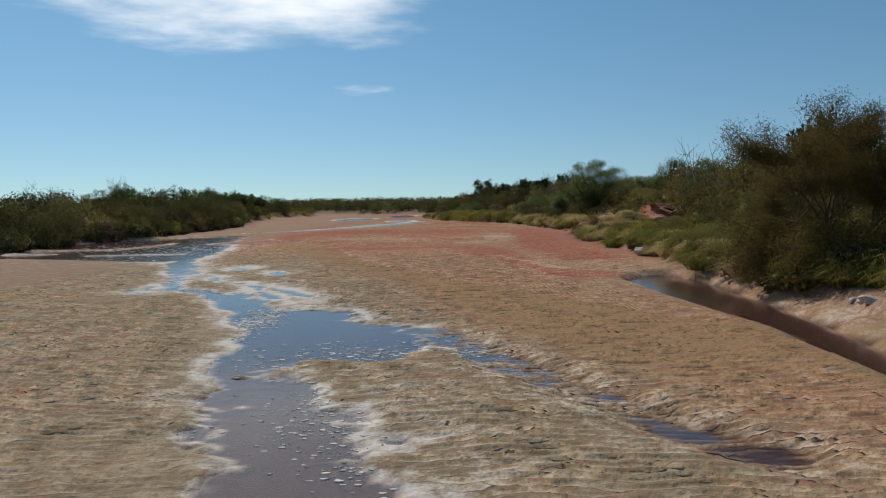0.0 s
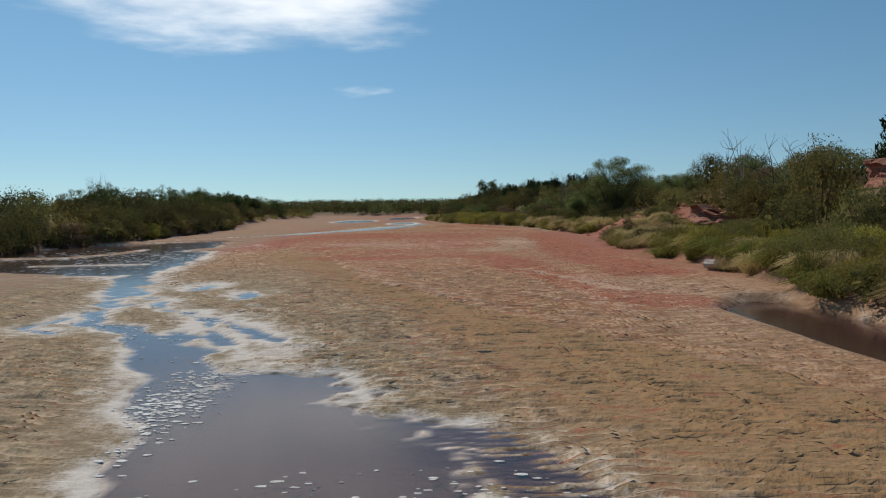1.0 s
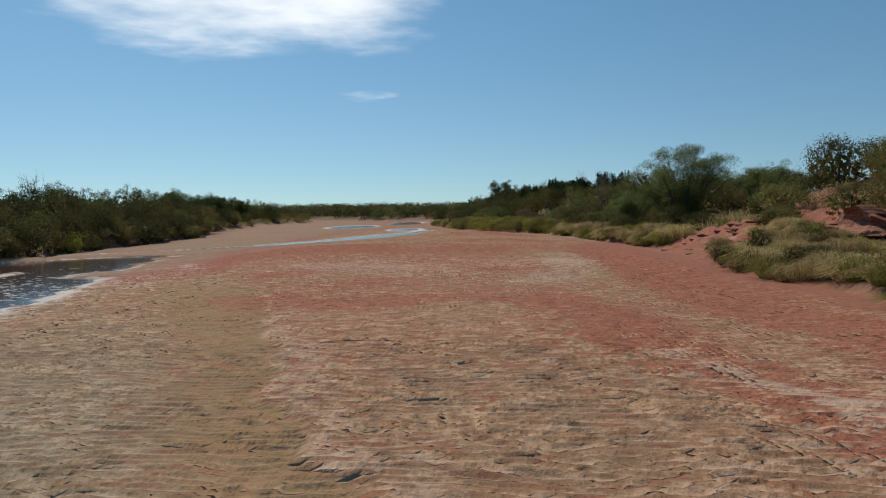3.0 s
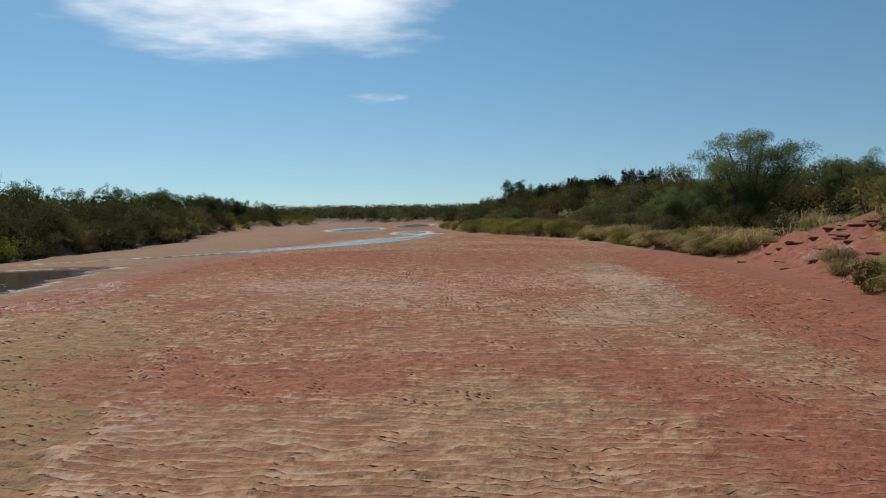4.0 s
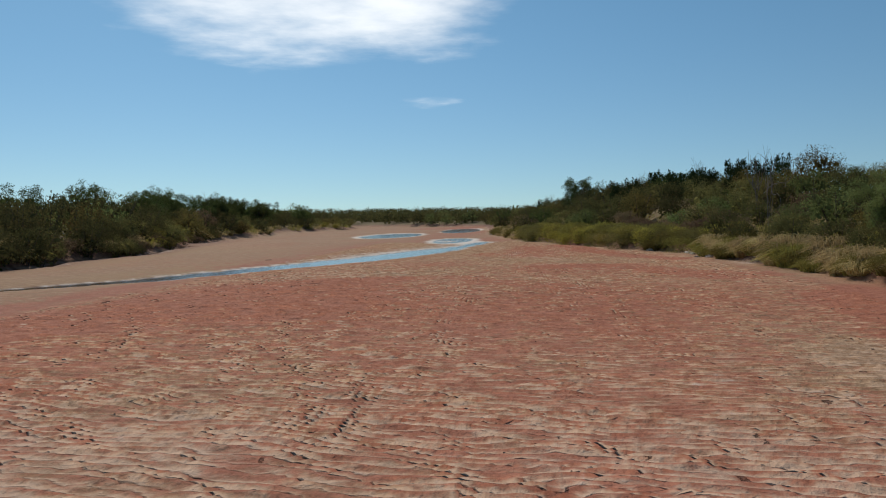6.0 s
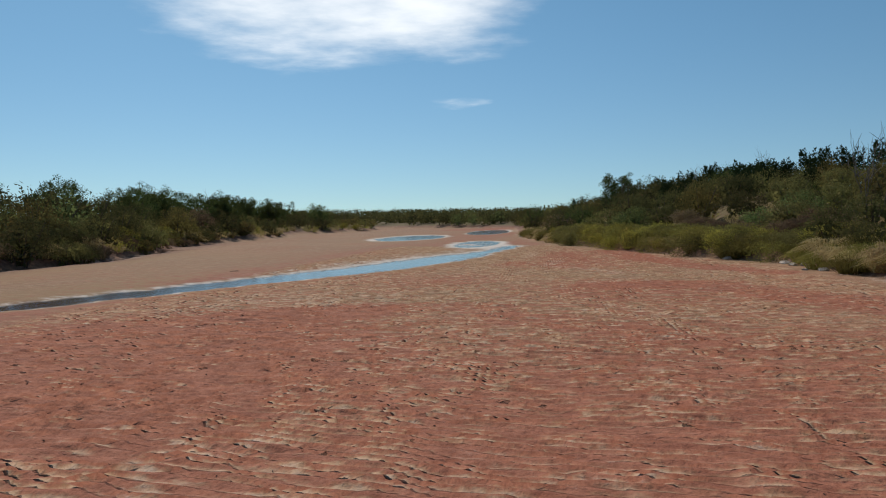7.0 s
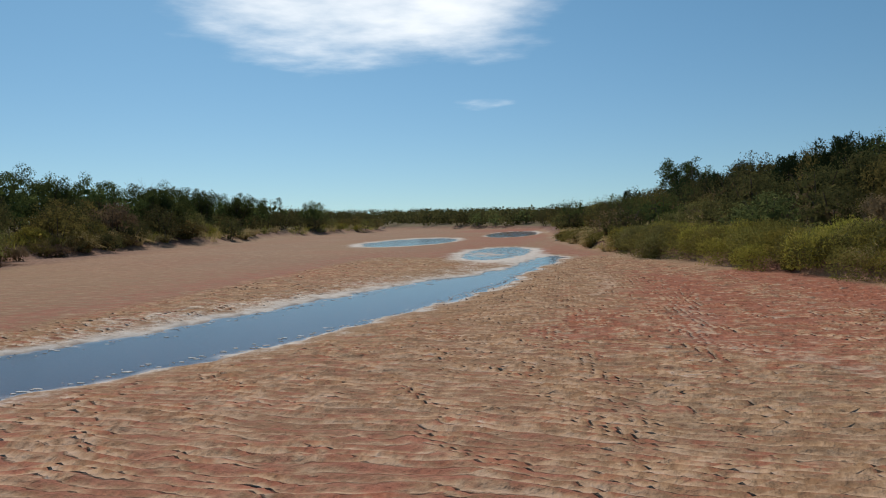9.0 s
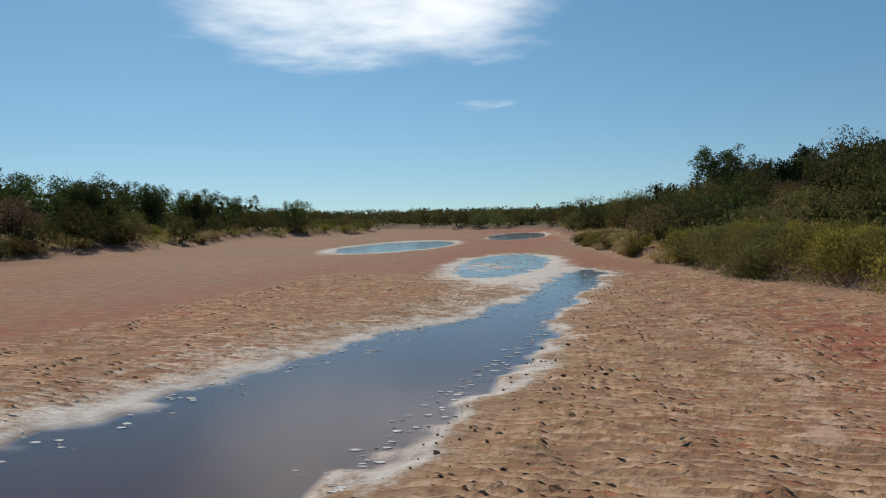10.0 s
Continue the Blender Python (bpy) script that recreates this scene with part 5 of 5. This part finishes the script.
def stones():
    rng = np.random.default_rng(41)
    slabs = [stone_mesh(rng, "rock_slab", (1.0, 0.8, 0.11), REDROCK, 40) for _ in range(4)]
    pale = [stone_mesh(rng, "pale_stone", (0.6, 0.42, 0.26), SALTROCK, 30, False) for _ in range(3)]

    def lay(name, me, x, y, s, label, category, group="", lift=0.04, tip=8):
        ob = tagged(new(name, me), label, category, group)
        ob.scale = (s, s, s * rng.uniform(0.7, 1.2))
        ob.matrix_basis = pose(x, y, ground_z(x, y) + lift, rng.uniform(-tip, tip), rng.uniform(-tip, tip), rng.uniform(0, 360)) @ Matrix.Diagonal((*ob.scale, 1))

    for _ in range(30):      # the eroded red mound
        y = rng.uniform(43.5, 55)
        x = float(toe_right(np.array([y]))[0]) + rng.uniform(1.4, 6.0)
        lay("rock_slab", slabs[int(rng.integers(0, 4))], x, y, rng.uniform(0.35, 1.0), "weathered red sandstone slab bedded in the bank", "rock", "red sandstone slabs", -0.045, 3)
    for tier in range(9):    # beds that crop out along the mound
        for k in range(13):
            y = 43.8 + 0.9 * k + rng.uniform(-0.35, 0.35)
            x = float(toe_right(np.array([y]))[0]) + 0.6 + 0.6 * tier + rng.uniform(-0.5, 0.5)
            if rng.uniform() < 0.6:
                lay("rock_slab", slabs[int(rng.integers(0, 4))], x, y, rng.uniform(0.25, 0.6) * (1.6 if rng.uniform() < 0.12 else 1.0), "weathered red sandstone slab bedded in the bank", "rock", "red sandstone slabs", -0.04, 3)
    for k in range(7):       # fallen blocks below the bluff
        lay("rock_slab", slabs[k % 4], 11.2 + 0.25 * k, 28.4 - 0.35 * k + rng.uniform(-0.4, 0.4), rng.uniform(0.4, 0.8), "fallen red sandstone block below the bluff", "rock", "red sandstone blocks", 0.05, 25)
    for x, y in ((12.8, 43.2), (12.4, 44.5), (13.4, 45), (11.2, 42.8)):
        lay("rock_slab", slabs[int(rng.integers(0, 4))], x, y, rng.uniform(0.6, 1.0), "weathered red sandstone slab bedded in the bank", "rock", "red sandstone slabs", 0.1)
    lay("salt_rock", pale[0], 7.5, 26.6, 1.9, "whitish salt-crusted rock at the foot of the bank", "rock", "", 0.12, 10)
    for _ in range(34):      # crusted lumps on the bank above the side pool
        y = rng.uniform(7.5, 13.5)
        x = float(toe_right(np.array([y]))[0]) + rng.uniform(0.1, 2.2)
        lay("pale_stone", pale[int(rng.integers(0, 3))], x, y, rng.uniform(0.3, 0.9), "pinkish salt-crusted lump on the bank above the side pool", "stone", "crusted lumps on the bank", 0.0, 15)
    for _ in range(18):
        y = rng.choice([rng.uniform(74, 82), rng.uniform(104, 126)])
        x = float(toe_right(np.array([y]))[0]) + rng.uniform(-0.5, 0.4)
        lay("pale_stone", pale[int(rng.integers(0, 3))], x, y, rng.uniform(0.4, 1.1), "pale salt-stained stone at the foot of the bank", "stone", "stones along the bank", 0.02)


stones()


def outcrop(name, path, z0, z1, back, seed, label):
    """A weathered rock face along a path, with beds that stand out, and a top that runs back into the hill."""
    rng = np.random.default_rng(seed)
    path = np.array(path, float)
    run = np.concatenate([[0], np.cumsum(np.hypot(*np.diff(path, axis=0).T))])
    nu, nv = int(run[-1] / 0.13), int((z1 - z0) / 0.09)
    u, v = np.meshgrid(np.linspace(0, run[-1], nu), np.linspace(0, 1, nv))
    x, y = np.interp(u, run, path[:, 0]), np.interp(u, run, path[:, 1])
    d = np.gradient(np.stack([x[0], y[0]]), axis=1)
    n = np.stack([d[1], -d[0]]) / np.hypot(*d)
    if (n * np.array([[-1.0], [-1.0]])).sum() < 0:
        n = -n
    bed = fbm(v * 0 + seed, v * (z1 - z0) * 3.2 + 0.25 * fbm(u * 0.7, v * 2, 5, 2), 3, 2)
    out = 0.75 * (bed - 0.5) + 0.7 * (fbm(u * 1.1, v * 3, seed + 4, 4) - 0.5) - 0.3 * v
    ends = np.minimum(1, np.minimum(u, run[-1] - u) / 0.6)
    z = z0 + (z1 - z0) * v * (0.75 + 0.25 * ends) + 0.85 * (fbm(u * 0.9, v * 0, seed + 9, 3) - 0.5) * v
    face = np.stack([x + n[0] * out * ends - n[0] * (1 - ends) * 0.5, y + n[1] * out * ends - n[1] * (1 - ends) * 0.5, z], 2)
    caps = [face[-1:] + np.stack([-n[0] * k * back, -n[1] * k * back, np.full(nu, 0.05 - 0.5 * k * k)], 1)[None] for k in (0.15, 0.4, 0.7, 1.0)]
    g = np.concatenate([face] + caps, 0)
    m = g.shape[0]
    i = (np.arange(m - 1)[:, None] * nu + np.arange(nu - 1)[None, :]).ravel()
    me = grid_mesh(name, g.reshape(-1, 3), np.stack([i, i + 1, i + nu + 1, i + nu], 1), REDROCK)
    return tagged(new(name, me), label, "rock")


outcrop("red_bluff", [(14.0, 31.2), (13.8, 30.0), (14.0, 29.0), (14.8, 28.2), (16.3, 27.6)], 2.6, 3.45, 1.8, 3, "dark red layered sandstone bluff below the junipers")
outcrop("red_ledge", [(13.3, 29.2), (13.4, 28.4), (14.0, 27.6), (15.1, 27.1)], 1.5, 2.5, 1.3, 6, "low red sandstone ledge below the bluff")
outcrop("red_ledge", [(12.3, 44.4), (12.5, 42.6), (13.2, 41.6), (14.8, 41.2)], 1.15, 1.95, 1.5, 8, "red layered sandstone ledge on the slope")


def clods():
    """Dark crumbs of mud and dung on the sand, past counting."""
    rng = np.random.default_rng(43)
    shapes = []
    for _ in range(4):
        me = stone_mesh(rng, "clod", (1, 0.8, 0.5), MUD, 11, False)
        me.calc_loop_triangles()
        shapes.append((np.array([tuple(v.co) for v in me.vertices]), np.array([tuple(f.vertices) for f in me.loop_triangles])))
        bpy.data.meshes.remove(me)
    verts, faces, off = [], [], 0
    for cx, cy, rx, ry, count in ((-4.2, 88, 0.5, 4, 40), (5.4, 24, 1.5, 5, 130), (-3, 61, 7, 6, 150), (2, 66, 6, 8, 120), (0, 45, 7, 12, 160), (0, 24, 5, 8, 110), (-0.2, 8.5, 2.2, 3.5, 50),
                                  (-7, 14, 4, 8, 20), (-9, 74, 3, 8, 60)):
        for _ in range(count):
            x, y = cx + rx * rng.normal() * 0.7, cy + ry * rng.normal() * 0.7
            z = ground_z(x, y)
            if z < -0.03:
                continue
            co, fi = shapes[int(rng.integers(0, 4))]
            a, s = rng.uniform(0, 6.28), rng.uniform(0.012, 0.034) * (1.6 if rng.uniform() < 0.1 else 1)
            q = np.stack([co[:, 0] * math.cos(a) - co[:, 1] * math.sin(a), co[:, 0] * math.sin(a) + co[:, 1] * math.cos(a), co[:, 2]], 1) * s
            verts.append(q + np.array([x, y, z + s * 0.12]))
            faces.append(fi + off)
            off += len(co)
    for _ in range(260):
        y = rng.uniform(83.5, 101)
        x = float(np.interp(y, STREAM[:, 0], STREAM[:, 2])) + 0.15 + abs(rng.normal()) * 0.75
        z = ground_z(x, y)
        if z < -0.02:
            continue
        co, fi = shapes[int(rng.integers(0, 4))]
        s = rng.uniform(0.018, 0.05) * (1.7 if rng.uniform() < 0.12 else 1)
        verts.append(co * s + np.array([x, y, z + s * 0.12]))
        faces.append(fi + off)
        off += len(co)
    tagged(new("mud_clods", grid_mesh("mud_clods", np.concatenate(verts), np.concatenate(faces), MUD)), "dark crumbs of dried mud scattered on the sand", "clods", kind="stuff")


clods()


def salt_flakes():
    """Broken plates of salt crust afloat and along the shores, past counting."""
    rng = np.random.default_rng(53)
    verts, faces, off = [], [], 0
    ring = np.arange(7)

    def flake(x, y, s):
        nonlocal off
        a = 6.2832 * (ring + rng.uniform(0, 0.6, 7)) / 7
        rr = s * rng.uniform(0.6, 1.1, 7)
        bed = ground_z(x, y)
        if bed > 0.02:
            return
        z = max(0.0, bed) + rng.uniform(0.002, 0.006)
        rim = np.stack([x + 1.7 * np.cos(a) * rr, y + 0.8 * np.sin(a) * rr, np.full(7, z) + rng.uniform(-0.0015, 0.0015, 7)], 1)
        foot = rim * np.array([1, 1, 0]) + np.array([0, 0, z - 0.007])
        verts.append(np.concatenate([rim, foot, [[x, y, z + 0.002]]]))
        nxt = (ring + 1) % 7
        faces.append(np.concatenate([np.stack([ring, nxt, np.full(7, 14)], 1), np.stack([ring + 7, nxt, ring], 1), np.stack([ring + 7, nxt + 7, nxt], 1)]) + off)
        off += 15

    for cx, cy, rx, ry, count, lo, hi in ((-3.5, 13.4, 0.35, 1.5, 230, .02, .06), (-1.2, 9.9, 1.1, 0.9, 170, .015, .055), (0.2, 10.4, 0.8, 0.5, 60, .015, .05), (-1.4, 7.4, 0.35, 0.9, 60, .015, .04), (-0.8, 6.2, 0.4, 0.8, 70, .015, .04),
                                          (-2.4, 6.2, 0.25, 0.7, 16, .02, .04), (-6.0, 19.0, 1.6, 2.2, 200, .02, .06), (-4.4, 22, 1.3, 2.5, 160, .02, .06), (-13, 37, 2.4, 5, 220, .03, .12), (-17, 41, 3.5, 4, 120, .04, .16),
                                          (-6.2, 108, 1.9, 7.0, 260, .03, .12)):
        for _ in range(int(2.2 * count)):
            flake(cx + rx * rng.normal() * 0.7, cy + ry * rng.normal() * 0.7, rng.uniform(0.35, 0.75) * rng.uniform(lo, hi))
    for _ in range(700):     # along both shores of the stream
        y, k = rng.uniform(74, 101), int(rng.integers(1, 3))
        x = float(np.interp(y, STREAM[:, 0], STREAM[:, k])) + (0.12 if k == 1 else -0.1) + rng.normal() * (0.22 if k == 1 else 0.13)
        flake(x, y, rng.uniform(0.01, 0.035))
    tagged(new("salt_flakes", grid_mesh("salt_flakes", np.concatenate(verts), np.concatenate(faces), SALTWHITE)), "white broken plates of salt crust along the water", "salt crust", kind="stuff")


salt_flakes()


def driftwood(x, y, turn, long_):
    run = [((-0.5 * long_, 0, 0.01), 0.03 * long_), ((-0.15 * long_, 0.03, 0.02), 0.04 * long_), ((0.2 * long_, -0.02, 0.02), 0.03 * long_), ((0.5 * long_, 0.03, 0.01), 0.015 * long_)]
    fork = [((0.1 * long_, 0.0, 0.02), 0.025 * long_), ((0.3 * long_, 0.2 * long_, 0.05), 0.012 * long_)]
    ob = tagged(new("driftwood_stick", tube_mesh("driftwood_stick", [run, fork], DEADWOOD, 6)), "bleached driftwood stick lying on the wet sand", "driftwood")
    ob.matrix_basis = pose(x, y, ground_z(x, y), 0, 0, turn)


driftwood(2.25, 5.75, -50, 0.3)
driftwood(0.6, 6.9, -5, 0.2)
driftwood(-5.6, 104.5, 20, 0.7)
driftwood(-12.9, 77.0, 10, 0.35)
retire(MESQ + SHRUB_NEAR + SHRUB_LEFT + SHRUB_FAR + SHRUB_MID + GROVE + JUN + SNAG)
